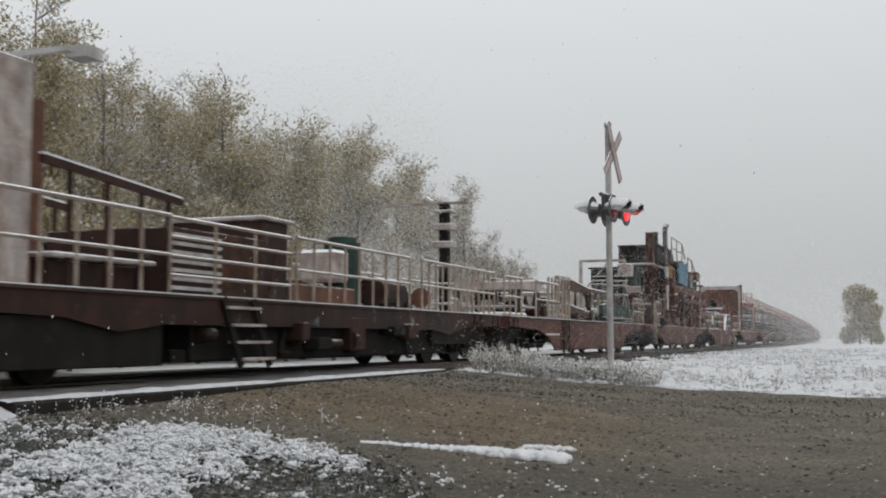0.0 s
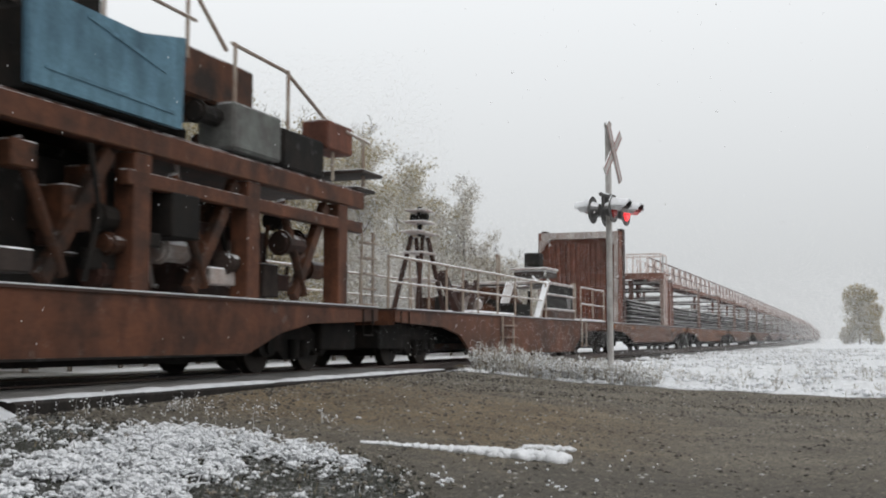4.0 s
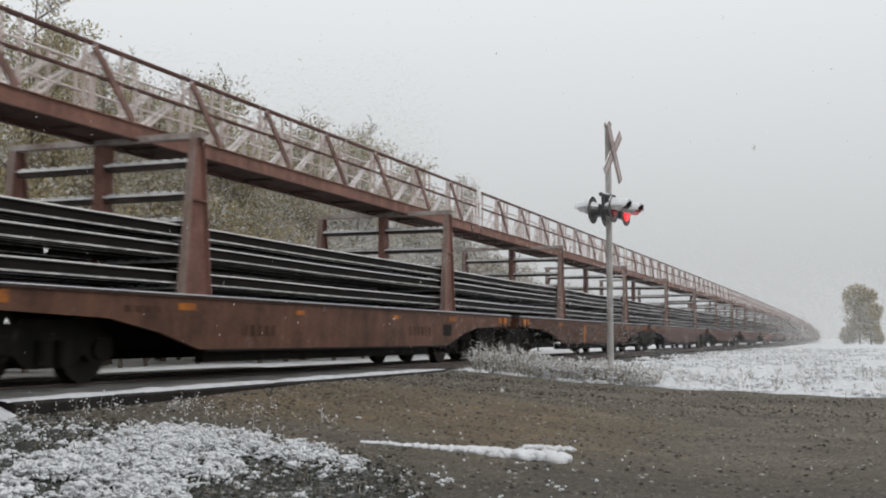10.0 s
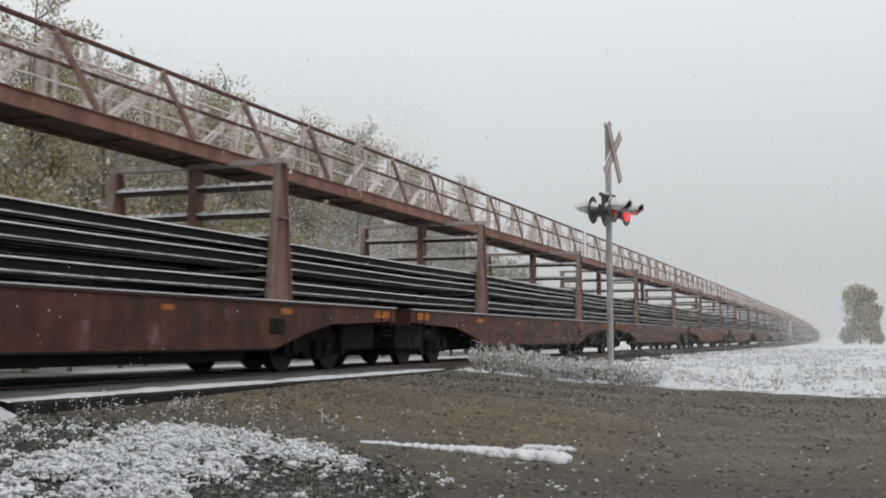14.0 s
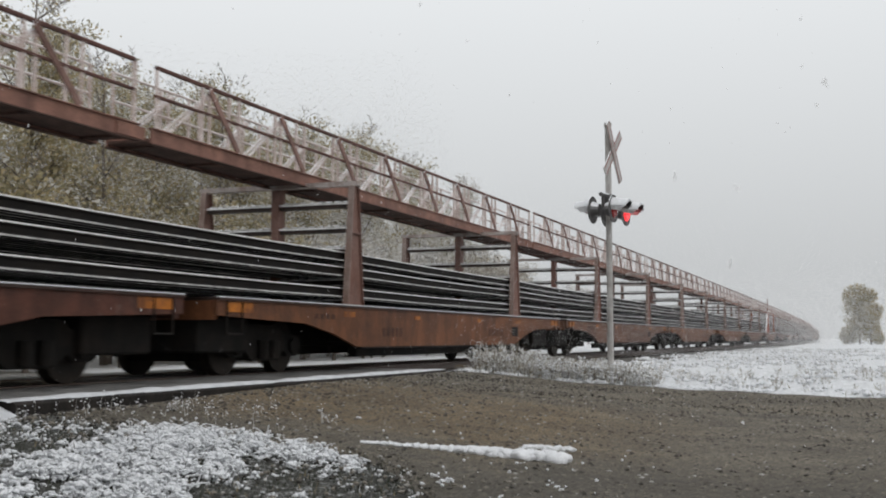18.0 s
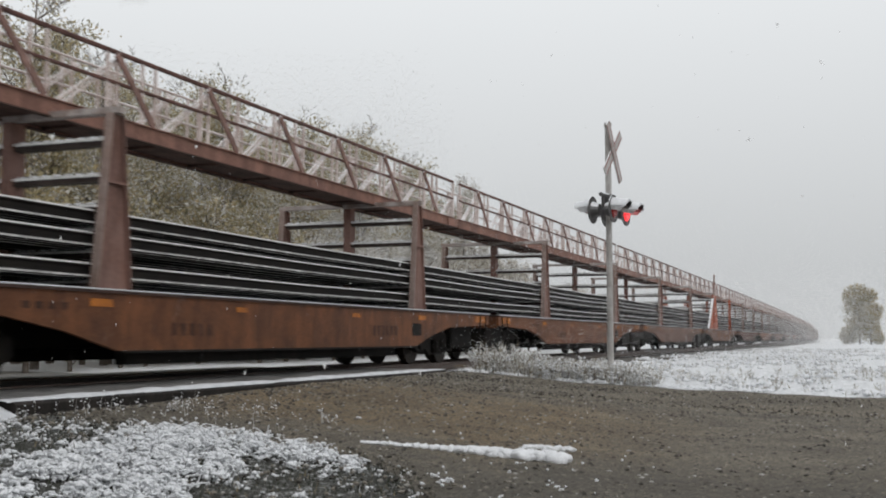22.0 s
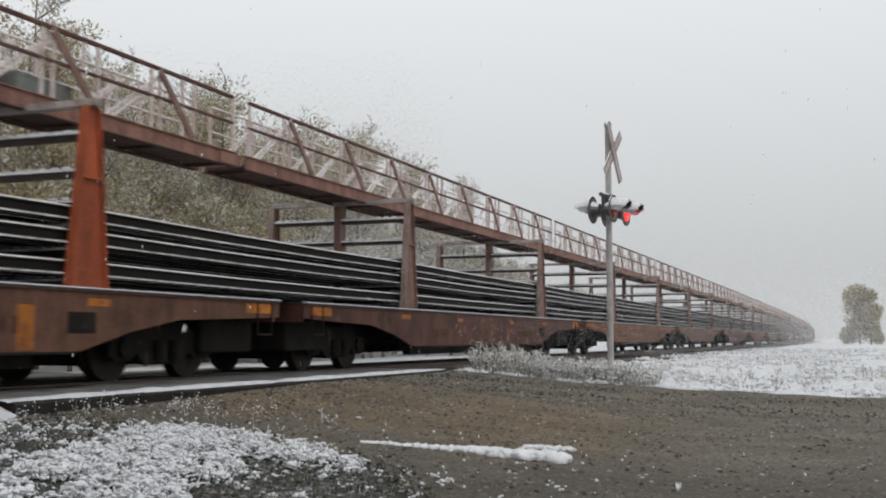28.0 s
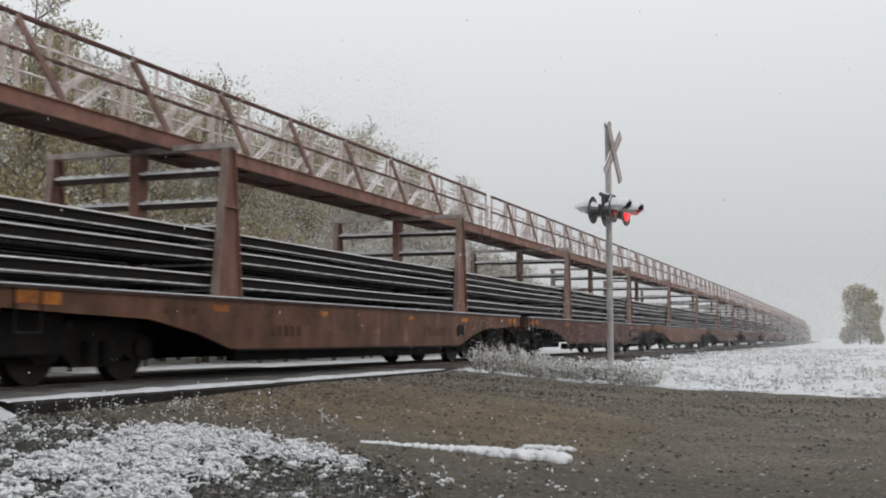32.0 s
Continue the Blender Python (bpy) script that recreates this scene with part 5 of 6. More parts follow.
    for x, z0, z1, m in ((-54.05, 1.75, 3.7, "oxide_mid"), (-53.5, 1.9, 3.7, "black"), (-52.7, 1.75, 3.75, "oxide_dark"), (-51.9, 1.75, 3.3, "oxide_mid"), (-51.6, 1.2, 3.8, "oxide_dark")):
        slab(h, "house_rib", X(x) - 0.05, X(x) + 0.05, -1.32, -1.22, z0, z1, m)
    # raised black panels paint the shade of recesses onto the wall
    slab(h, "recess", X(-54.1), X(-52.9), -1.26, -1.23, 1.85, 2.5, "black")
    slab(h, "recess", X(-52.6), X(-51.7), -1.26, -1.23, 2.7, 3.5, "black")
    for x, y, z0, z1 in ((-53.3, -1.36, 1.8, 3.5), (-52.0, -1.38, 1.7, 3.2), (-50.0, -1.4, 1.75, 3.4), (-46.8, -1.44, 1.2, 2.8)):
        part("hose", made((rod, (X(x), y, z0), (X(x + 0.25), y, 0.5 * (z0 + z1)), 0.035, 6), (rod, (X(x + 0.25), y, 0.5 * (z0 + z1)), (X(x + 0.05), y, z1), 0.035, 6)), M["black"], t)
    clutter(t, X(-54.0), X(-51.3), -1.4, -1.25, 1.8, 3.6, 34, ["black", "oxide_mid", "rust_machine", "oxide_dark", "shelf", "black"], 51)
    clutter(t, X(-54.2), X(-48.8), -1.5, -1.43, 1.2, 1.65, 16, ["black", "oxide_mid", "rust_machine", "oxide_dark"], 52)
    slab(t, "inner_block", X(-48.4), X(-45.0), -0.7, 0.9, 1.11, 2.7, "black")
    slab(t, "inner_block", X(-43.6), X(-41.0), -0.5, 0.9, 1.11, 2.3, "oxide_dark")
    return t


def threader_wagon(c):
    """Flat wagon behind the machine: railings, trough, braces and a box frame with a console."""
    t = thing("threader_wagon", "brown work wagon with railings, steel box frame and console", "work wagon", "work wagons")
    underframe(t, "oxide_mid", 0.16, False)
    X = lambda u: u - c
    railing(t, X(-38.2), X(-33.0), -1.48, 6, 2.1)
    railing(t, X(-33.0), X(-27.1), -1.48, 5, 2.1)
    railing(t, X(-38.0), X(-20.0), 1.48, 12, 2.1)
    railing(t, X(-23.0), X(-19.65), -1.5, 3, 2.16)
    roller_tower(t, X(-34.2), -0.5, 1.11, 3.5, 1.7, "oxide_dark")
    part("ramp_strut", made((beam, (X(-34.1), -1.0, 2.0), (X(-33.0), -1.0, 1.12), 0.16, 0.16), (beam, (X(-32.2), -0.9, 1.9), (X(-32.8), -0.9, 1.12), 0.12, 0.12), (beam, (X(-31.4), -0.9, 1.95), (X(-32.0), -0.9, 1.12), 0.12, 0.12)), M["oxide_dark"], t)
    slab(t, "snowy_plate", X(-33.0), X(-29.6), -1.35, 1.0, 1.11, 1.2, "frosted_steel", bevel=0.04)
    part("trough", made((prism, [(X(-29.6), 1.46), (X(-28.1), 1.46), (X(-28.0), 1.12), (X(-29.3), 1.12)], -1.35, 0.6)), M["black"], t, "black open trough")
    for i in range(4):
        x = X(-28.9 + 0.2 * i)
        part("stair_bar", made((beam, (x - 0.3, -0.8, 1.35), (x + 0.35, -0.8, 2.06), 0.04, 0.07)), M["frosted_steel"], t)
    part("stair_rail", made((rod, (X(-28.2), -0.8, 2.06), (X(-27.4), -0.8, 2.0), 0.03, 6), (rod, (X(-27.4), -0.8, 2.0), (X(-26.0), -0.8, 2.1), 0.03, 6)), M["railing"], t)
    slab(t, "rust_block", X(-28.2), X(-26.9), -0.6, 0.8, 1.2, 1.98, "rust_machine", bevel=0.03)
    f = slab(t, "box_frame", X(-26.8), X(-23.5), -1.42, 1.2, 2.1, 2.18, "frosted_steel", "steel box frame with snow on its top", bevel=0.01)
    slab(f, "frame_panel", X(-26.75), X(-23.55), -1.38, -1.3, 1.42, 2.1, "black")
    slab(f, "frame_rail", X(-26.8), X(-23.5), -1.43, -1.36, 1.78, 1.84, "frosted_steel")
    slab(f, "frame_rail", X(-26.8), X(-23.5), -1.45, -1.36, 1.36, 1.42, "frosted_steel")
    slab(f, "lower_panel", X(-26.8), X(-23.5), -1.42, -1.3, 1.11, 1.36, "rust_machine")
    slab(f, "frame_panel", X(-26.75), X(-23.55), 1.1, 1.18, 1.11, 2.1, "oxide_dark")
    slab(f, "end_panel", X(-24.3), X(-23.9), -1.39, -1.38, 1.45, 1.76, "sooty", bevel=0)
    part("brace", made((beam, (X(-27.95), -1.46, 1.08), (X(-26.9), -1.46, 2.12), 0.16, 0.12)), M["frosted_steel"], t, "pale diagonal brace")
    k = slab(t, "console", X(-25.0), X(-23.6), -0.9, 0.1, 2.42, 2.62, "shelf", "dark console with snow on its lid", bevel=0.05)
    slab(k, "console_lid", X(-25.1), X(-23.7), -0.98, 0.2, 2.62, 2.68, "frosted_steel")
    for x in (-25.2, -23.5):
        part("console_leg", made((beam, (X(x), -0.7, 2.18), (X(x + 0.2), -0.5, 2.42), 0.06, 0.06)), M["grey_metal"], k)
    slab(k, "monitor", X(-24.2), X(-23.75), -0.5, 0.0, 2.68, 3.2, "black", bevel=0.03)
    for x in (-22.75, -22.5):
        part("pole", made((rod, (X(x), 1.35, 1.11), (X(x), 1.35, 3.3), 0.04, 8)), M["railing"], t)
    for x in (-23.3, -22.95):
        part("pole", made((rod, (X(x), -1.3, 1.11), (X(x), -1.3, 2.3), 0.04, 8)), M["railing"], t)
    slab(t, "snowy_mat", X(-23.0), X(-19.4), -1.5, 1.4, 1.11, 1.17, "frosted_steel", bevel=0.03)
    steps_ladder(t, X(-23.0), -1.6, 0.28, 1.1, 0.55)
    steps_ladder(t, X(-31.0), -1.58, 0.25, 1.1, 0.9)
    clutter(t, X(-33), X(-24), -1.1, 0.8, 1.2, 1.6, 24, ["black", "oxide_dark", "frosted_steel", "rust_machine"], 41)
    return t


for maker, k in ((threader_wagon, 3), (machine_wagon, 5), (ramp_wagon, 7), (winch_wagon, 9)):
    on_train(maker(-k * PITCH), -k * PITCH)


# ---- crossing signal ----
def half_pipe(x, y, z, s, r0, r1, length, a0, a1, lip=0.0, lift=0.0):
    """A hood or its cap of snow: part of a tapering pipe along y, from angle a0 to a1."""
    bm = bmesh.new()
    n, rings = 11, []
    for q in range(5):
        f = q / 4
        r = r0 + (r1 - r0) * f
        ring = []
        for i in range(n):
            w = i / (n - 1)
            a = math.radians(a0 + (a1 - a0) * w)
            back = lip * (1 - math.sin(math.pi * w)) * f
            ring.append(bm.verts.new((x + r * math.cos(a), y + s * (length * f - back), z + lift + r * math.sin(a) - 0.1 * f * length)))
        rings.append(ring)
    for a, b in zip(rings, rings[1:]):
        for i in range(n - 1):
            bm.faces.new((a[i], a[i + 1], b[i + 1], b[i]))
    bmesh.ops.recalc_face_normals(bm, faces=bm.faces[:])
    bmesh.ops.solidify(bm, geom=bm.faces[:], thickness=0.014)
    return bm


def build_signal():
    zb = -0.45
    t = thing("crossing_signal", "grey railway crossing signal with crossbuck and red flashing lamps", "crossing signal", at=pose(20.03, -5.42, zb, 0, 0, -8))
    part("mast", made((rod, (0, 0, 0), (0, 0, 4.95), 0.058, 14), (rod, (0, 0, 4.92), (0, 0, 4.99), 0.07, 14)), M["grey_metal"], t)
    part("mast_base", made((rod, (0, 0, 0), (0, 0, 0.3), 0.16, 10, 0.09)), M["grey_metal"], t)
    zc = 3.99 - zb
    for a, half, dy in ((57, 0.61, -0.085), (-44, 0.6, -0.062)):
        m = Matrix.Translation((0.08, dy, zc)) @ Matrix.Rotation(radians(a), 4, "Y")
        b = part("crossbuck_board", made((box, -half, half, -0.01, 0.01, -0.095, 0.095, m)), M["white_sign"], t, "weathered white crossbuck board with faded red edges")
        for z in (-0.083, 0.058):
            part("red_band", made((box, -half + 0.02, half - 0.02, -0.013, 0.013, z, z + 0.025, m)), M["sign_red"], b)
    zl = 2.89 - zb
    part("crossarm", made((rod, (-0.4, 0, zl + 0.27), (0.46, 0, zl + 0.27), 0.04, 10), (box, -0.1, 0.1, -0.1, 0.1, zl + 0.14, zl + 0.30)), M["lamp_grey"], t, "grey crossarm with snow on top")
    part("arm_snow", ridge(-0.42, 0.48, 0, 0.1, 0.055, zl + 0.29), M["snow"], t, "snow along the crossarm")
    for x in (-0.3, 0.37):
        part("hanger", made((rod, (x, 0, zl), (x, 0, zl + 0.24), 0.03, 8)), M["lamp_grey"], t)
        for s in (-1, 1):
            y = s * 0.19
            d = part("lamp_head", made((rod, (x, y * 0.3, zl), (x, y, zl), 0.11, 16, 0.16), (rod, (x, y, zl), (x, y + s * 0.015, zl), 0.25, 28)), M["lamp_grey"], t, "grey frosted round lamp background")
            part("hood", half_pipe(x, y + s * 0.02, zl + 0.02, s, 0.16, 0.145, 0.33, -15, 195, 0.16), M["hood_snow"], d, "dark lamp hood plastered with snow")
            part("snow_cap", half_pipe(x, y + s * 0.02, zl + 0.02, s, 0.19, 0.175, 0.31, 12, 168, 0.03), M["snow"], d, "cap of snow on the hood")
            part("lens", made((rod, (x, y + s * 0.02, zl - 0.02), (x, y + s * 0.05, zl - 0.02), 0.145, 18, 0.11)), M["lens_lit"] if s < 0 and x > 0 else M["lens"], d, "red signal lens")


build_signal()


# ---- trees ----
def twig(bm, p, q, r):
    """A three-sided bar without ends."""
    d = (q - p).normalized()
    a = d.orthogonal().normalized()
    b = d.cross(a)
    ring = [[bm.verts.new(c + k * (math.cos(2.094 * i) * a + math.sin(2.094 * i) * b)) for i in range(3)] for c, k in ((p, r), (q, r * 0.5))]
    for i in range(3):
        bm.faces.new((ring[0][i], ring[0][(i + 1) % 3], ring[1][(i + 1) % 3], ring[1][i]))


def limb(bm, p, d, length, r, depth, tips, rnd):
    """A limb of bending pieces with side branches; its joints and end go into tips."""
    q = Vector(p)
    n = (1, 2, 3)[depth]
    for i in range(n):
        d2 = (d + Vector((rnd.uniform(-0.18, 0.18), rnd.uniform(-0.18, 0.18), rnd.uniform(-0.02, 0.12)))).normalized()
        e = q + d2 * length / n
        ra = r * (1 - 0.27 * i)
        if depth > 1:
            rod(bm, q, e, ra, 5, r * (1 - 0.27 * (i + 1)))
        else:
            twig(bm, q, e, max(ra, 0.007))
        if depth > 0:
            for _ in range(2):
                a = rnd.uniform(0, 6.28)
                side = Vector((math.cos(a), math.sin(a), rnd.uniform(0.25, 0.8))).normalized()
                limb(bm, e, (d2 * 0.45 + side * 0.75).normalized(), length * rnd.uniform(0.38, 0.55), ra * 0.5, depth - 1, tips, rnd)
        q, d = e, d2
        tips.append((q.copy(), r))
    return q


def tree_meshes(seed, height, spread, leaves, start=0.12, size=0.06):
    rnd = random.Random(seed)
    bm, tips = bmesh.new(), []
    q, d = Vector((0, 0, -0.3)), Vector((rnd.uniform(-0.05, 0.05), rnd.uniform(-0.05, 0.05), 1))
    r = 0.012 * height + 0.02
    n = 9
    for i in range(n):
        e = q + (d + Vector((rnd.uniform(-0.06, 0.06), rnd.uniform(-0.06, 0.06), 0))) * (height + 0.3) / n
        ra, rb = r * (1 - i / n) + 0.008, r * (1 - (i + 1) / n) + 0.006
        rod(bm, q, e, ra, 7, rb)
        f = (i + 1) / n
        if f > start:
            for _ in range(3 if f < 0.95 else 2):
                a = rnd.uniform(0, 6.28)
                out = Vector((math.cos(a), math.sin(a), rnd.uniform(0.4, 1.1))).normalized()
                limb(bm, e, out, spread * (1.15 - 0.75 * f) * rnd.uniform(0.7, 1.2), ra * 0.45, 2, tips, rnd)
        q = e
    tips.append((q.copy(), 0.01))
    trunk = mesh_of("trunk", bm, M["bark"])
    if not leaves:
        return trunk, None
    held = rnd.sample(tips, int(len(tips) * 0.5))
    verts, faces = [], []
    while len(faces) < leaves:
        c, _ = held[rnd.randrange(len(held))]
        if rnd.random() < 0.84 * (c.z / height) ** 3:
            continue
        o = c + Vector((rnd.gauss(0, 0.17), rnd.gauss(0, 0.17), rnd.gauss(0, 0.15)))
        u = Vector((rnd.gauss(0, 1), rnd.gauss(0, 1), rnd.gauss(0, 0.6))).normalized()
        v = u.orthogonal().normalized()
        if rnd.random() < 0.5:
            v = u.cross(v)
        s = size * rnd.uniform(0.5, 1.3)
        i = len(verts)
        verts += [tuple(o - u * s), tuple(o + u * s * 0.7 + v * s * 0.6), tuple(o + u * s * 0.7 - v * s * 0.6)]
        faces.append((i, i + 1, i + 2))
    me = bpy.data.meshes.new("crown")
    me.from_pydata(verts, [], faces)
    me.materials.append(M["leaf"])
    return trunk, me


LEAFY = [tree_meshes(100 + i, h, sp, n, st) for i, (h, sp, n, st) in enumerate([(9.2, 2.3, 18000, 0.1), (8.4, 2.1, 18500, 0.08), (9.8, 2.2, 14000, 0.15), (7.6, 2.2, 18500, 0.05)])]
SPARSE = [tree_meshes(200 + i, h, sp, n, st) for i, (h, sp, n, st) in enumerate([(9.8, 1.7, 1500, 0.2), (10.4, 1.6, 500, 0.25)])]


def round_tree(seed, height, radius, leaves, size):
    """A far tree: a trunk with a few limbs and a dense crown of many leaf clumps that reaches the ground."""
    rnd = random.Random(seed)
    bm = bmesh.new()
    rod(bm, (0, 0, -0.3), (0, 0, height * 0.8), 0.16, 7, 0.03)
    clumps = [(Vector((0, 0, height * 0.55)), radius)]
    clumps += [(Vector((0, 0, height * 0.82)), radius * 0.62), (Vector((0, 0, height * 0.28)), radius * 0.95), (Vector((0, 0, height * 0.68)), radius * 0.85)]
    for k in range(9):
        a, z = rnd.uniform(0, 6.28), height * rnd.uniform(0.12, 0.82)
        c = Vector((0.62 * radius * math.cos(a), 0.62 * radius * math.sin(a), z))
        rod(bm, (0, 0, z * 0.7), c, 0.05, 5, 0.015)
        clumps.append((c, radius * rnd.uniform(0.4, 0.62)))
    verts, faces = [], []
    for _ in range(leaves):
        c, r = clumps[rnd.randrange(len(clumps))]
        d = Vector((rnd.gauss(0, 1), rnd.gauss(0, 1), rnd.gauss(0, 1.1))).normalized() * r * rnd.random() ** 0.4
        o = c + d + Vector((rnd.gauss(0, 0.12), rnd.gauss(0, 0.12), rnd.gauss(0, 0.12)))
        if o.z < 0:
            continue
        u = Vector((rnd.gauss(0, 1), rnd.gauss(0, 1), rnd.gauss(0, 1))).normalized()
        v = u.orthogonal().normalized()
        s, i = size * rnd.uniform(0.5, 1.3), len(verts)
        verts += [tuple(o - u * s), tuple(o + u * s * 0.7 + v * s * 0.6), tuple(o + u * s * 0.7 - v * s * 0.6)]
        faces.append((i, i + 1, i + 2))
    me = bpy.data.meshes.new("crown")
    me.from_pydata(verts, [], faces)
    me.materials.append(M["leaf"])
    return mesh_of("trunk", bm, M["bark"]), me


ROUND = [round_tree(400, 6.9, 1.9, 7000, 0.17), round_tree(401, 8.6, 2.2, 7000, 0.17)]
BUSH = [tree_meshes(300 + i, h, sp, n, 0.02, 0.072) for i, (h, sp, n) in enumerate([(3.6, 1.7, 6500), (4.4, 1.6, 6500)])]


def tree(kind, x, y, scale, turn, label, name="tree", group="trees beyond the track", crown_mat=None):
    t = thing(name, label, name, group, at=pose(x, y, ground_z(x, y), 0, 0, turn) @ Matrix.Scale(scale, 4))
    t.matrix_basis = pose(x, y, ground_z(x, y), 0, 0, turn) @ Matrix.Diagonal((scale, scale, scale, 1))
    part("trunk", kind[0], None, t)
    if kind[1]:
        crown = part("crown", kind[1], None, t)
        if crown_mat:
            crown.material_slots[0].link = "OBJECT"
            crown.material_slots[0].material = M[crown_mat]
    return t


def tree_top(x, y):
    """Height of the wood's upper edge, from skyline angles fitted to the camera's view."""
    a = math.degrees(math.atan2(y - EYE[1], x - EYE[0]))
    e = float(np.interp(a, [21, 22.5, 25, 27, 29, 31, 33, 35, 37.5, 40, 42.5, 50], [8.5, 9.1, 10.2, 10.5, 11.0, 12.0, 13.6, 13.6, 15.9, 15.3, 18.6, 20.0]))
    return math.hypot(x - EYE[0], y - EYE[1]) * math.tan(math.radians(e)) + 0.6


def build_trees():
    rnd = random.Random(5)
    gold = "young aspen with thin olive-gold leaves dusted with snow"
    pale = "young aspen with frosted leaves paled for haze and snowy twigs"
    bare = "slender nearly bare grey tree with a few leaves"
    shrub = "dense grey-green thicket dusted with snow"
    x = 3.0
    i = 0
    while x < 55:
        for y0, h in ((9.2, 0.92), (13.0, 1.0), (17.5, 1.12)):
            xx, yy = x + rnd.uniform(-0.9, 0.9), y0 + rnd.uniform(-1.2, 1.2)
            if xx < 1.05 * (yy - EYE[1]) - 3.5:
                continue
            # the paler crowns begin at a set angle from the camera
            frost = "leaf_frost_haze" if xx > 2.42 * (yy - EYE[1]) else None
            if 20 < x < 30 and y0 < 17 and i % 2 == 0:
                tree(SPARSE[i % 2], xx, yy, tree_top(xx, yy) / 10.2 * rnd.uniform(0.8, 1.0), rnd.uniform(0, 360), bare)
            elif i % 7 == 3:
                tree(SPARSE[(i // 7) % 2], xx, yy, tree_top(xx, yy) / 10.2 * rnd.uniform(0.85, 1.02), rnd.uniform(0, 360), bare)
            else:
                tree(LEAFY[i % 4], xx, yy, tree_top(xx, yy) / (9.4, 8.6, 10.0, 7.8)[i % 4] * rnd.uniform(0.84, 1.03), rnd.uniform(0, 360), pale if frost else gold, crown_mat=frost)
            i += 1
        x += 2.6
    x = 13.5
    while x < 66:
        tree(BUSH[i % 2], x + rnd.uniform(-0.6, 0.6), 7.0 + rnd.uniform(-0.9, 0.9), rnd.uniform(0.75, 1.1), rnd.uniform(0, 360), shrub, "shrub", "thicket along the track", "leaf_frost_haze" if x > 33 else None)
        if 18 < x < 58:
            tree(BUSH[(i + 1) % 2], x + rnd.uniform(-0.6, 0.6), 10.8 + rnd.uniform(-0.9, 0.9), rnd.uniform(1.0, 1.35), rnd.uniform(0, 360), shrub, "shrub", "thicket along the track", "leaf_frost_haze" if x > 33 else None)
        x += 2.2
        i += 1
    far = "distant hazy tree beyond the track"
    for x, y, s in ((78, 20, 0.82), (83, 23, 0.95), (88, 22, 0.9), (93, 25, 1.0), (98, 24, 1.0), (103, 26.5, 1.06), (108, 25.5, 1.0), (114, 26, 0.95), (120, 25.5, 0.88), (127, 24.5, 0.8), (135, 22, 0.72)):
        tree(ROUND[i % 2], x, y, s * (1.2, 1.0)[i % 2], rnd.uniform(0, 360), far, "tree", "distant trees")
        i += 1
    for x, y, s in ((170, -9.5, 1.28), (168, -11.0, 0.9), (178, -17.8, 1.0)):
        tree(ROUND[0], x, y, s, rnd.uniform(0, 360), "round hazy olive tree beside the snowy field", "tree", "distant trees")
        i += 1


build_trees()


# ---- verge, weeds and gravel ----
def scatter(name, label, category, mats, items, smooth=False):
    """One object of many small pieces; items gives (vertices, faces, material index)."""
    verts, faces, idx = [], [], []
    for vs, fs, m in items:
        k = len(verts)
        verts += vs
        faces += [tuple(a + k for a in f) for f in fs]
        idx += [m] * len(fs)
    me = bpy.data.meshes.new(name)
    me.from_pydata(verts, [], faces)
    for m in mats:
        me.materials.append(M[m])
    me.polygons.foreach_set("material_index", idx)
    if smooth:
        me.polygons.foreach_set("use_smooth", [True] * len(faces))
    return tagged(new(name, me), label, category, kind="stuff")


def lump(rnd, x, y, z, r, flat=0.6):
    """An uneven little blob of ten faces or so."""
    vs = [(x, y, z + r * flat * rnd.uniform(0.8, 1.2))]
    for j in range(6):
        a = j * 1.047 + rnd.uniform(-0.3, 0.3)
        k = r * rnd.uniform(0.6, 1.3)
        vs.append((x + k * math.cos(a), y + k * math.sin(a), z + r * flat * rnd.uniform(0.1, 0.55)))
    for j in range(6):
        a = j * 1.047 + 0.5
        vs.append((x + r * 0.6 * math.cos(a), y + r * 0.6 * math.sin(a), z - r * 0.5))
    fs = [(0, 1 + j, 1 + (j + 1) % 6) for j in range(6)]
    fs += [(1 + j, 7 + j, 1 + (j + 1) % 6) for j in range(6)] + [(7 + j, 7 + (j + 1) % 6, 1 + (j + 1) % 6) for j in range(6)]
    return vs, fs


def blob_shapes(n, finer, seed):
    """Uneven lumps of caked snow: vertices of a displaced ball, flattened a little, and its faces."""
    bm = bmesh.new()
    bmesh.ops.create_icosphere(bm, subdivisions=finer, radius=1.0)
    ball = [v.co.copy() for v in bm.verts]
    faces = [tuple(v.index for v in f.verts) for f in bm.faces]
    bm.free()
    shapes = []
    for k in range(n):
        o = Vector((seed + 7.3 * k, 2.1 * k, -3.7 * k))
        shapes.append(np.array([v * (1 + 0.55 * noise.noise(v * 1.2 + o) + 0.35 * noise.noise(v * 2.9 + o)) for v in ball]) * (1, 1, 0.72))
    return shapes, faces


BLOBS, BLOB_FACES = blob_shapes(14, 2, 1.0)
CRUMBS, CRUMB_FACES = blob_shapes(10, 1, 40.0)


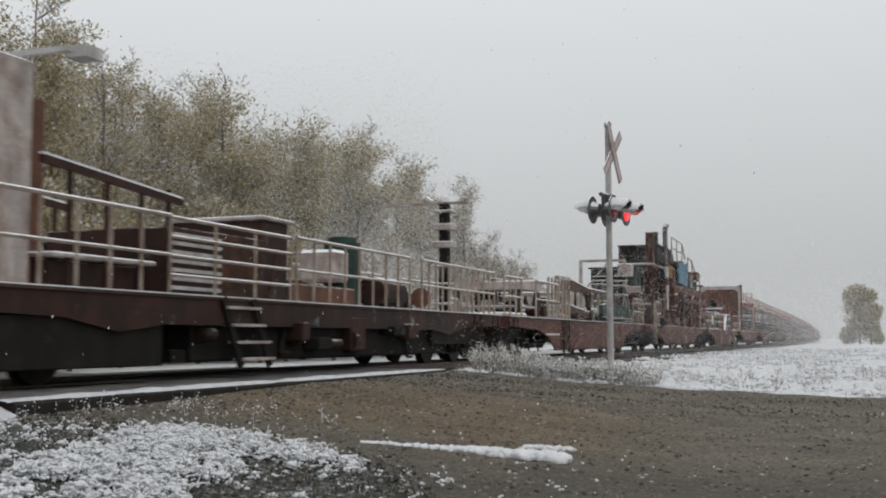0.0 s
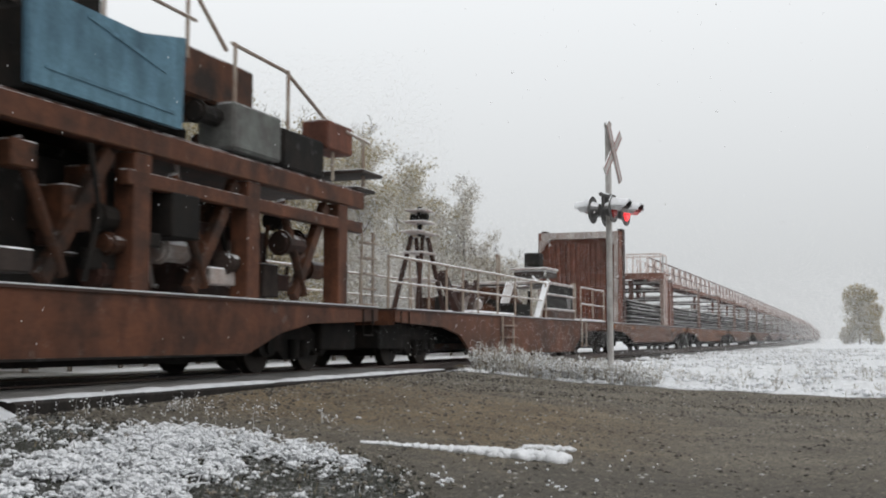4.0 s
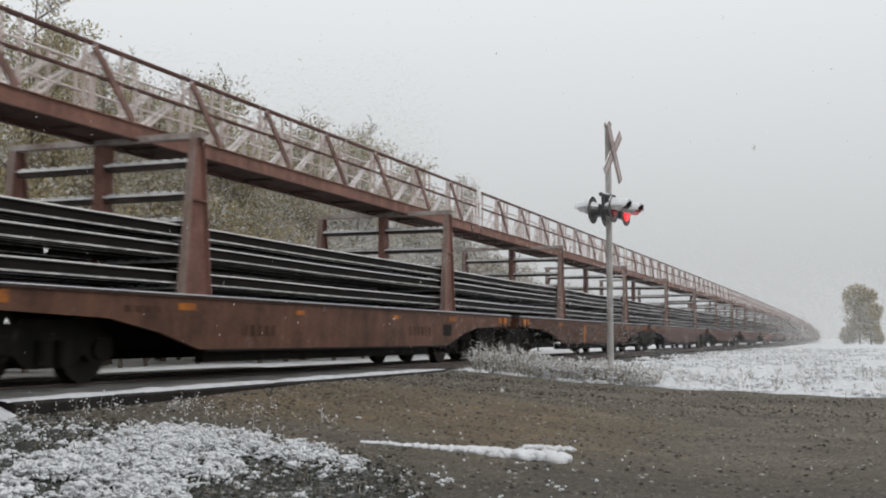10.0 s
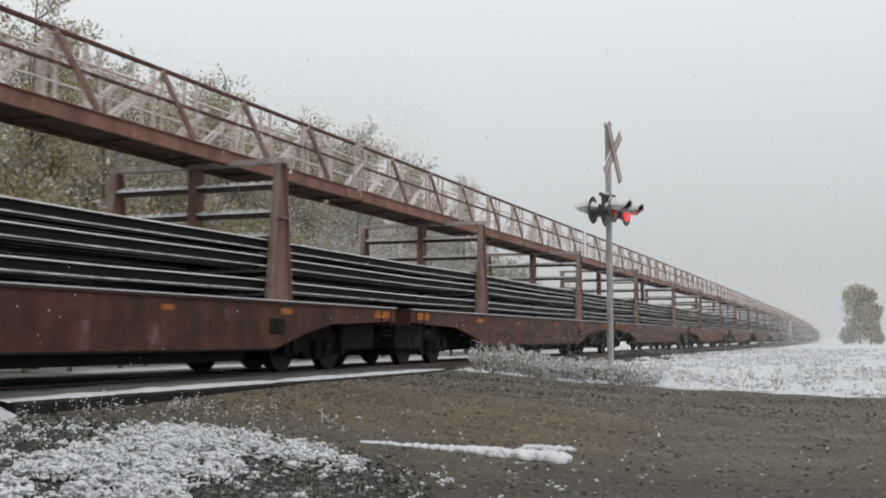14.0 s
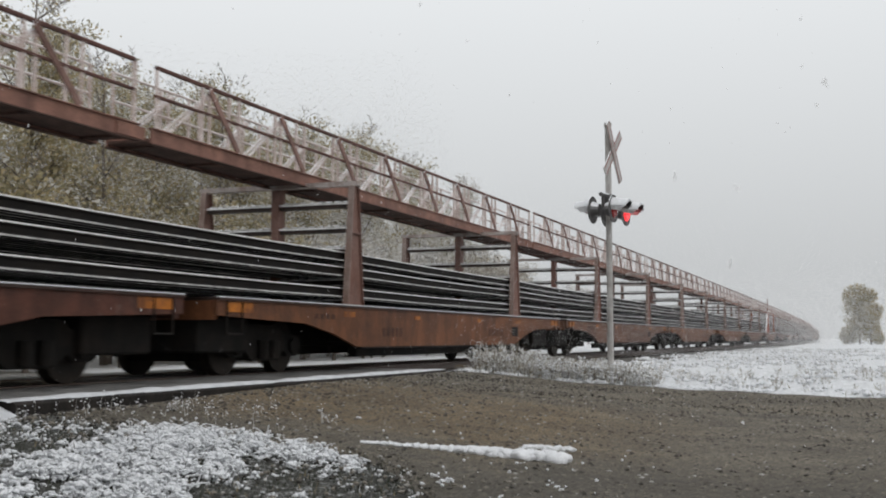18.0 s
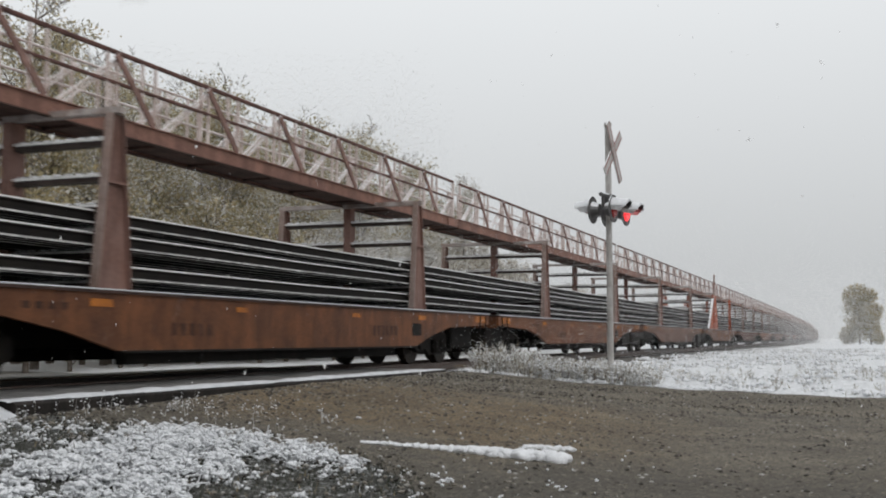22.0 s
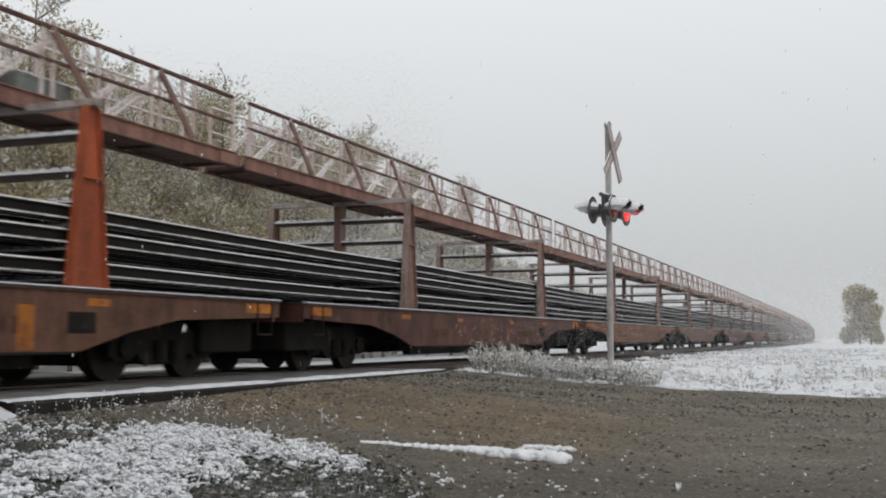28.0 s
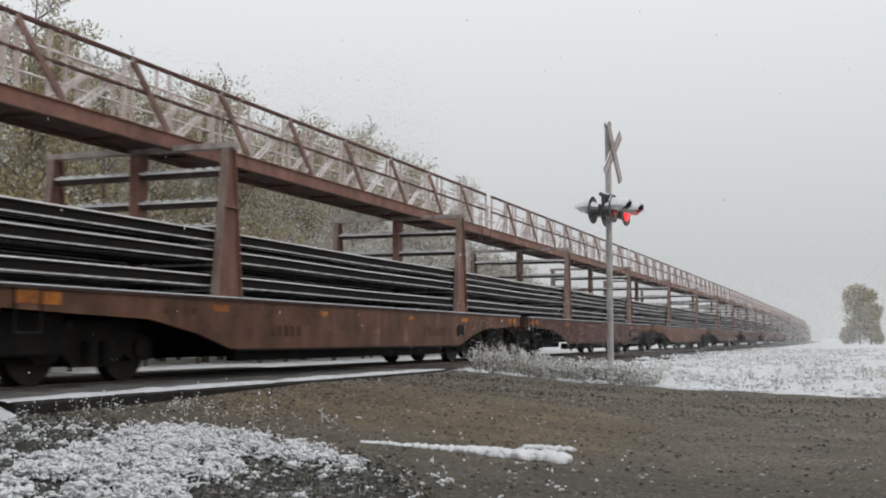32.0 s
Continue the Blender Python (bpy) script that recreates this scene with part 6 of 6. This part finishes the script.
def frond(rnd, x, y, z, r, length):
    """A grass blade coated with snow, arching over from its foot."""
    a, bend, up = rnd.uniform(0, 6.28), rnd.uniform(0.5, 2.4), rnd.uniform(0.7, 1.45)
    ca, sa = math.cos(a), math.sin(a)
    verts, faces = [], []
    p, e, n = np.array([x, y, z]), up, 5
    for i in range(n + 1):
        k = r * (0.55, 1.0, 1.15, 1.1, 0.9, 0.35)[i] * rnd.uniform(0.75, 1.25)
        nx, nz = -math.sin(e), math.cos(e)
        for j in range(5):
            b = 1.2566 * j
            side, top = k * math.cos(b), k * math.sin(b)
            verts.append((p[0] - sa * side + ca * nx * top, p[1] + ca * side + sa * nx * top, p[2] + nz * top))
        p = p + length / n * np.array([ca * math.cos(e), sa * math.cos(e), math.sin(e)])
        e -= bend / n
    for i in range(n):
        for j in range(5):
            q = (j + 1) % 5
            faces.append((5 * i + j, 5 * i + q, 5 * i + 5 + q, 5 * i + 5 + j))
    faces.append(tuple(range(5 * n, 5 * n + 5)))
    return verts, faces


def blob(rnd, x, y, z, r):
    """One lump of snow, turned at random; small ones are simpler."""
    shape, faces = (rnd.choice(BLOBS), BLOB_FACES) if r > 0.017 else (rnd.choice(CRUMBS), CRUMB_FACES)
    a = rnd.uniform(0, 6.28)
    c, q = r * math.cos(a), r * math.sin(a)
    p = shape @ np.array([[c, q, 0], [-q, c, 0], [0, 0, r * rnd.uniform(0.75, 1.15)]]) + (x, y, z)
    return list(map(tuple, p)), faces


PUFF = [(0.0, 0.0, 1.0)] + [(0.75 * math.cos(a), 0.75 * math.sin(a), 0.62) for a in (0, 1.05, 2.09, 3.14, 4.19, 5.24)] + [(1.0 * math.cos(a), 1.0 * math.sin(a), -0.05) for a in (0.5, 1.57, 2.6, 3.66, 4.71, 5.76)] + [(0.0, 0.0, -0.6)]
PUFF_FACES = [(0, 1 + j, 1 + (j + 1) % 6) for j in range(6)] + [(1 + j, 7 + j, 1 + (j + 1) % 6) for j in range(6)] + [(7 + j, 7 + (j + 1) % 6, 1 + (j + 1) % 6) for j in range(6)] + [(13, 7 + (j + 1) % 6, 7 + j) for j in range(6)]


def puff(rnd, x, y, z, r):
    """A rounded puff of snow."""
    return [(x + r * a * rnd.uniform(0.5, 1.5), y + r * b * rnd.uniform(0.5, 1.5), z + 0.8 * r * c * rnd.uniform(0.6, 1.4)) for a, b, c in PUFF], PUFF_FACES


def blade(rnd, x, y, z, h, w, lean=0.35):
    a, b = rnd.uniform(0, 6.28), rnd.uniform(0, 6.28)
    dx, dy = w * math.cos(a), w * math.sin(a)
    lx, ly = h * lean * rnd.random() * math.cos(b), h * lean * rnd.random() * math.sin(b)
    vs = [(x - dx, y - dy, z), (x + dx, y + dy, z), (x + dx * 0.7 + lx * 0.4, y + dy * 0.7 + ly * 0.4, z + h * 0.55), (x - dx * 0.7 + lx * 0.4, y - dy * 0.7 + ly * 0.4, z + h * 0.55), (x + lx, y + ly, z + h)]
    return vs, [(0, 1, 2, 3), (3, 2, 4)]


BAND = [(3.4, -4.9), (5.0, -5.1), (5.65, -4.8), (6.45, -4.45), (7.1, -4.25), (7.6, -4.2), (7.85, -4.5), (8.0, -4.9), (8.0, -5.4), (7.9, -5.8), (7.2, -6.45), (7.0, -5.95), (6.4, -5.88), (5.9, -5.85), (5.4, -6.1), (4.4, -6.4), (3.4, -6.4)]


def verge_weight(x, y):
    """How thickly snow lies on the near verge: a thick drift, thinner towards the crossing, bare towards the road."""
    inside, best = False, 9.0
    for (ax, ay), (bx, by) in zip(BAND, BAND[1:] + BAND[:1]):
        if (ay > y) != (by > y) and x < (bx - ax) * (y - ay) / (by - ay) + ax:
            inside = not inside
        dx, dy = bx - ax, by - ay
        k = max(0.0, min(1.0, ((x - ax) * dx + (y - ay) * dy) / (dx * dx + dy * dy)))
        best = min(best, math.hypot(x - ax - k * dx, y - ay - k * dy))
    w = min(1.0, 0.66 + best * 1.2) if inside else max(0.0, 0.55 - best * 1.5)
    if y > -4.7 and x < 7.4:
        w = max(w, 0.58)
    if x < 7.6 and y < -5.6:
        w = max(w, 0.3)
    return w


# rut edges on which snow lies: from, to, width at both ends, lumps
STRIPS = (((8.4, -5.83), (8.84, -6.56), 0.03, 0.06, 90), ((8.84, -6.56), (8.93, -7.33), 0.075, 0.115, 240), ((9.6, -6.85), (9.83, -7.24), 0.045, 0.06, 60))


def fluff(x, y):
    """Rounded puffs with sharp creases between them."""
    qx, qy = x + 0.05 * noise.noise((x * 4, y * 4, 8)), y + 0.05 * noise.noise((x * 4, y * 4, 11))
    return 0.5 * noise.noise((qx * 1.9, qy * 1.9, 1)) + 1.15 * abs(noise.noise((qx * 5.5, qy * 5.5, 2))) + 0.75 * abs(noise.noise((qx * 11, qy * 11, 3))) + 0.5 * abs(noise.noise((qx * 21, qy * 21, 4)))


def build_verge():
    rnd = random.Random(12)
    snow, grass, stones = [], [], []
    xs, ys = steps(3.4, 9.0, 260), steps(-7.4, -2.96, 200)

    def patchy(x, y):
        return 0.5 + 0.9 * noise.noise((x * 1.7, y * 1.7, 1)) + 1.1 * noise.noise((x * 4.6, y * 4.6, 2)) + 0.7 * noise.noise((x * 10, y * 10, 6))

    def drift(x, y):
        w = verge_weight(x, y)
        low = ground_z(x, y) - 0.05
        return low + 0.055 + 0.17 * (fluff(x, y) - 1.45 + 0.62 * w) if w > 0.1 else low
    ob = sheet("verge_snow", xs, ys, drift, M["snow"])
    tagged(ob, "broken drift of fresh snow caught in the verge grass", "snow", kind="stuff")
    # snow caked in lumps on the tufts, with dark grass between
    for _ in range(3900):
        x, y = rnd.uniform(3.4, 9.4), rnd.uniform(-7.6, -2.96)
        w = verge_weight(x, y)
        if patchy(x, y) < 1.02 - 0.85 * w or rnd.random() > w * w + 0.03:
            continue
        z = ground_z(x, y) + 0.01
        wide = rnd.uniform(0.03, 0.115) * (0.5 + 0.5 * w) * (0.55 if y > -4.6 and x < 7.4 else 1.0)
        tall = wide * rnd.uniform(0.5, 1.0)
        for _ in range(int(6 + 220 * wide)):
            a, e = rnd.uniform(0, 6.28), rnd.random() ** 0.7 * 1.57
            k = rnd.uniform(0.75, 1.1)
            snow.append((*blob(rnd, x + wide * k * math.cos(a) * math.cos(e), y + wide * k * math.sin(a) * math.cos(e), z + tall * k * math.sin(e) + 0.02 * w, rnd.uniform(0.005, 0.0165) + 0.05 * wide * rnd.random()), 0))
        for _ in range(rnd.choice((0, 1, 1, 2))):
            snow.append((*frond(rnd, x + rnd.gauss(0, wide * 0.6), y + rnd.gauss(0, wide * 0.6), z + 0.4 * tall, rnd.uniform(0.003, 0.006), wide * rnd.uniform(1.0, 1.8)), 0))
    # crumbs of snow on single blades
    for _ in range(7000):
        x, y = rnd.uniform(3.4, 10.6), rnd.uniform(-8.2, -2.96)
        w = verge_weight(x, y)
        if patchy(x, y) < 0.95 - 0.9 * w or rnd.random() > w + 0.02:
            continue
        z = max(drift(x, y), ground_z(x, y) + 0.02) + rnd.uniform(0.0, 0.06)
        for _ in range(rnd.choice((1, 2, 3))):
            snow.append((*blob(rnd, x + rnd.gauss(0, 0.02), y + rnd.gauss(0, 0.02), z + rnd.gauss(0, 0.012), rnd.uniform(0.005, 0.016)), 0))
    for _ in range(380):
        x, y = rnd.uniform(3.4, 10.2), rnd.uniform(-8.4, -2.96)
        if rnd.random() < (0.5 if x < 8.6 else 0.12):
            snow.append((*lump(rnd, x, y, ground_z(x, y) + 0.05 + rnd.uniform(0, 0.03), rnd.uniform(0.005, 0.016), 0.9), 0))
    for _ in range(26000):
        x, y = rnd.uniform(3.4, 11.0), rnd.uniform(-8.4, -2.96)
        w = verge_weight(x, y)
        if w > 0.7 and rnd.random() < 0.6:
            continue
        if w > 0.1 or rnd.random() < 0.12:
            grass.append((*blade(rnd, x, y, ground_z(x, y), rnd.uniform(0.025, 0.075), rnd.uniform(0.003, 0.007), 0.9), rnd.choice((0, 0, 0, 0, 0, 0, 0, 0, 0, 0, 0, 1, 2))))
    for _ in range(60):
        x, y = rnd.uniform(7.2, 9.8), rnd.uniform(-5.2, -3.1)
        z = ground_z(x, y)
        h = rnd.uniform(0.1, 0.26)
        grass.append((*blade(rnd, x, y, z, h, 0.003, 0.3), 2))
        for _ in range(5):
            snow.append((*lump(rnd, x + rnd.gauss(0, 0.025), y + rnd.gauss(0, 0.025), z + h * rnd.uniform(0.4, 1.0), rnd.uniform(0.005, 0.011)), 0))
    for _ in range(17000):
        y = -3.0 - 8.5 * rnd.random() ** 1.3
        x = rnd.uniform(road_near(y) - 1.2, road_far(y))
        r = rnd.choice((0.004, 0.006, 0.008, 0.010, 0.014, 0.018, 0.023))
        stones.append((*lump(rnd, x, y, ground_z(x, y) + 0.048, r, 0.7), rnd.choice((0, 0, 0, 0, 1, 1, 1, 1, 2))))
    scatter("snow_clumps", "small clumps of fresh snow on grass and gravel", "snow", ["snow"], snow, True)
    scatter("verge_grass", "short dark and tan grass of the verge", "grass", ["grass_dark", "grass_tan", "grass_frost"], grass)
    scatter("gravel", "loose gravel stones on the road", "gravel", ["stone_dark", "stone_mid", "stone_pale"], stones)
    bits = []
    for (ax, ay), (bx, by), w0, w1, n in STRIPS:
        for i in range(n):
            f = (i + rnd.random()) / n
            w = w0 + (w1 - w0) * f
            x, y = ax + (bx - ax) * f + rnd.gauss(0, w * 0.3), ay + (by - ay) * f + rnd.gauss(0, w * 0.3)
            bits.append((*blob(rnd, x, y, ground_z(x, y) + 0.055 + 0.12 * w, w * rnd.uniform(0.45, 0.8)), 0))
    scatter("snow_strip", "narrow broken strips of snow along a rut edge", "snow", ["snow"], bits, True)


def build_weeds():
    rnd = random.Random(31)
    frost, tufts = [], []
    # frosted weeds by the signal and along the road's far edge
    def plant(x, y, h):
        z = ground_z(x, y) + 0.02
        lx, ly = rnd.gauss(0, 0.18) * h, rnd.gauss(0, 0.18) * h
        for k in range(int(10 + 26 * h)):
            f = rnd.random() ** 0.8
            s = rnd.uniform(0.05, 0.13) * (1.15 - 0.6 * f)
            frost.append((*blade(rnd, x + lx * f + rnd.gauss(0, 0.035), y + ly * f + rnd.gauss(0, 0.035), z + h * f * 0.9, s, rnd.uniform(0.004, 0.010), 1.7), rnd.choice((0, 0, 0, 0, 0, 0, 1))))
            if rnd.random() < 0.22 + 0.3 * (y < -4.4):
                frost.append((*puff(rnd, x + lx * f + rnd.gauss(0, 0.04), y + ly * f + rnd.gauss(0, 0.04), z + h * f * 0.9, rnd.uniform(0.01, 0.028)), 3))
        frost.append((*blade(rnd, x, y, z, h * 1.05, 0.006, 0.35), 1))
    for _ in range(480):
        y = -3.3 - 2.9 * rnd.random()
        x = road_far(y) + 0.12 + abs(rnd.gauss(0, 0.55))
        tall = max(0.0, 1 - max(0.0, -3.9 - y) / 1.4)
        plant(x, y, rnd.uniform(0.14, 0.36) + tall * rnd.uniform(0.0, 0.34) + (0.18 * rnd.random() if -5.9 < y < -4.9 else 0))
    for _ in range(150):
        y = -3.25 - 1.5 * rnd.random() ** 1.5
        x = road_far(y) + 0.25 + abs(rnd.gauss(0, 0.4))
        frost.append((*frond(rnd, x, y, ground_z(x, y), rnd.uniform(0.003, 0.006), rnd.uniform(0.3, 0.65)), rnd.choice((0, 0, 0, 1))))
    for _ in range(900):
        y = -3.2 - 5.0 * rnd.random() ** 1.3
        x = road_far(y) + 0.1 + abs(rnd.gauss(0, 0.5))
        frost.append((*blob(rnd, x, y, ground_z(x, y) + rnd.uniform(0.0, 0.07), rnd.uniform(0.018, 0.06)), 3))
    for _ in range(90):
        x, y = rnd.uniform(21, 27), rnd.uniform(-11, -5)
        plant(x, y, rnd.uniform(0.08, 0.22))
    for _ in range(3000):
        x = 17 + 70 * rnd.random() ** 1.6
        y = rnd.uniform(-22, -2.9)
        if on_road(x - 0.2, y) or noise.noise((x * 0.35, y * 0.35, 4)) < -0.12:
            continue
        z = ground_z(x, y) + 0.03
        for _ in range(6):
            tufts.append((*blade(rnd, x + rnd.gauss(0, 0.12), y + rnd.gauss(0, 0.12), z, rnd.uniform(0.03, 0.13), rnd.uniform(0.004, 0.009) + 0.00015 * x, 1.2), rnd.choice((0, 0, 0, 0, 0, 0, 0, 0, 1, 2))))
        for _ in range(4):
            tufts.append((*puff(rnd, x + rnd.gauss(0, 0.12), y + rnd.gauss(0, 0.12), z + rnd.uniform(0.0, 0.06), rnd.uniform(0.02, 0.07)), 3))
    scatter("frosted_weeds", "tall frosted weeds beside the signal", "weeds", ["weed", "grass_tan", "grass_dark", "snow"], frost)
    scatter("field_tufts", "snowy grass tufts on the field", "grass", ["grass_frost", "grass_tan", "grass_dark", "snow"], tufts, True)


build_verge()
build_weeds()


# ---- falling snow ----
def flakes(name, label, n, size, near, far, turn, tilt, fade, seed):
    """n three-sided flakes, spread over a wedge fitted to the camera's view, far ones growing with distance; fade thins
    them upwards.
    """
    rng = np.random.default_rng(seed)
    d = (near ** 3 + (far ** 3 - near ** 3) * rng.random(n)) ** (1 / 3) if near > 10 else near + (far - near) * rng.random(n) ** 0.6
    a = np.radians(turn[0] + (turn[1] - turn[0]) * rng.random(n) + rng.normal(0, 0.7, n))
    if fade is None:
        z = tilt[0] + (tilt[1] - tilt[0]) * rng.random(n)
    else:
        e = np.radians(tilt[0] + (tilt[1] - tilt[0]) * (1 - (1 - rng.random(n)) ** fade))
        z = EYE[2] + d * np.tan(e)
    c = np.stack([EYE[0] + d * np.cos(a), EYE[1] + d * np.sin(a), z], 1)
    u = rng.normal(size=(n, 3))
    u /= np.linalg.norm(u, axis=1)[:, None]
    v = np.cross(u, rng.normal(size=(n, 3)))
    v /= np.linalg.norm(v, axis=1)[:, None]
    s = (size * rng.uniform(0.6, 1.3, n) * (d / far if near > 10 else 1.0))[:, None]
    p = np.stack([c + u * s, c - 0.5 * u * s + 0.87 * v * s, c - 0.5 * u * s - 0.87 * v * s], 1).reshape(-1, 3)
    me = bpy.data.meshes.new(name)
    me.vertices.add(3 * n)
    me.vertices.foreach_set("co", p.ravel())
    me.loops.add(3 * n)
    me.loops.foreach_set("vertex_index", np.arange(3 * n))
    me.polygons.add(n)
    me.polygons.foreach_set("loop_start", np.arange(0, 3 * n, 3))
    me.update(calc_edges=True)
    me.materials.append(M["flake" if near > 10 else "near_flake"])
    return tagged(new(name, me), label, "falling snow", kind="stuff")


# flakes that fall past, and still ones added to stand in for the haze further off
FALL = [flakes("snowflakes", "single snowflakes falling past the crossing", 9000, 0.0085, 4.5, 19.0, (-5, 47), (-1, 52), None, 1)]
flakes("snow_haze", "haze of still flakes before the wood", 300000, 0.022, 30, 62, (20.5, 43), (-1.0, 13.5), 0.45, 2)
flakes("snow_haze", "haze of still flakes over the fields", 170000, 0.027, 78, 150, (-1, 12.5), (-0.7, 5.0), 0.42, 3)
flakes("snow_haze", "haze of still flakes before the far trees", 50000, 0.03, 66, 110, (12.5, 22), (-0.6, 7.0), 0.5, 6)
flakes("snow_haze", "dense haze of still oversized flakes far off", 110000, 0.085, 190, 380, (-2, 9), (-0.4, 4.0), 0.4, 4)


flakes("snow_haze", "haze of still flakes before the wood's end", 60000, 0.022, 34, 60, (20.0, 31), (-0.6, 8.5), 0.6, 8)
flakes("snow_haze", "haze of still flakes before the lone trees", 20000, 0.026, 100, 164, (-1.5, 4.5), (-0.5, 3.4), 0.6, 7)


flakes("snow_haze", "thin haze of still flakes between the train and the wood", 170000, 0.0155, 27, 40, (22.0, 43.0), (-0.8, 15.0), 0.6, 10)
flakes("snow_haze", "thin haze of still flakes beside the signal", 36000, 0.0105, 20, 38, (7.0, 25.0), (-0.8, 8.5), 0.7, 11)
flakes("snow_haze", "thin haze of still flakes along the train", 100000, 0.0135, 38, 80, (0.3, 14.0), (-0.8, 7.0), 0.55, 9)


def motions():
    """The train runs along the track, and the near snowflakes fall."""
    for ob, u, y, z in CARRIED:
        walk(ob, [(t, along(u - d, y, z)) for t, d in TRAVEL])
    for ob in FALL:
        walk(ob, [(t, pose(-0.25 * t, -0.1 * t, -1.35 * t)) for t in (0, 8, 16, 24, 32)])


motions()
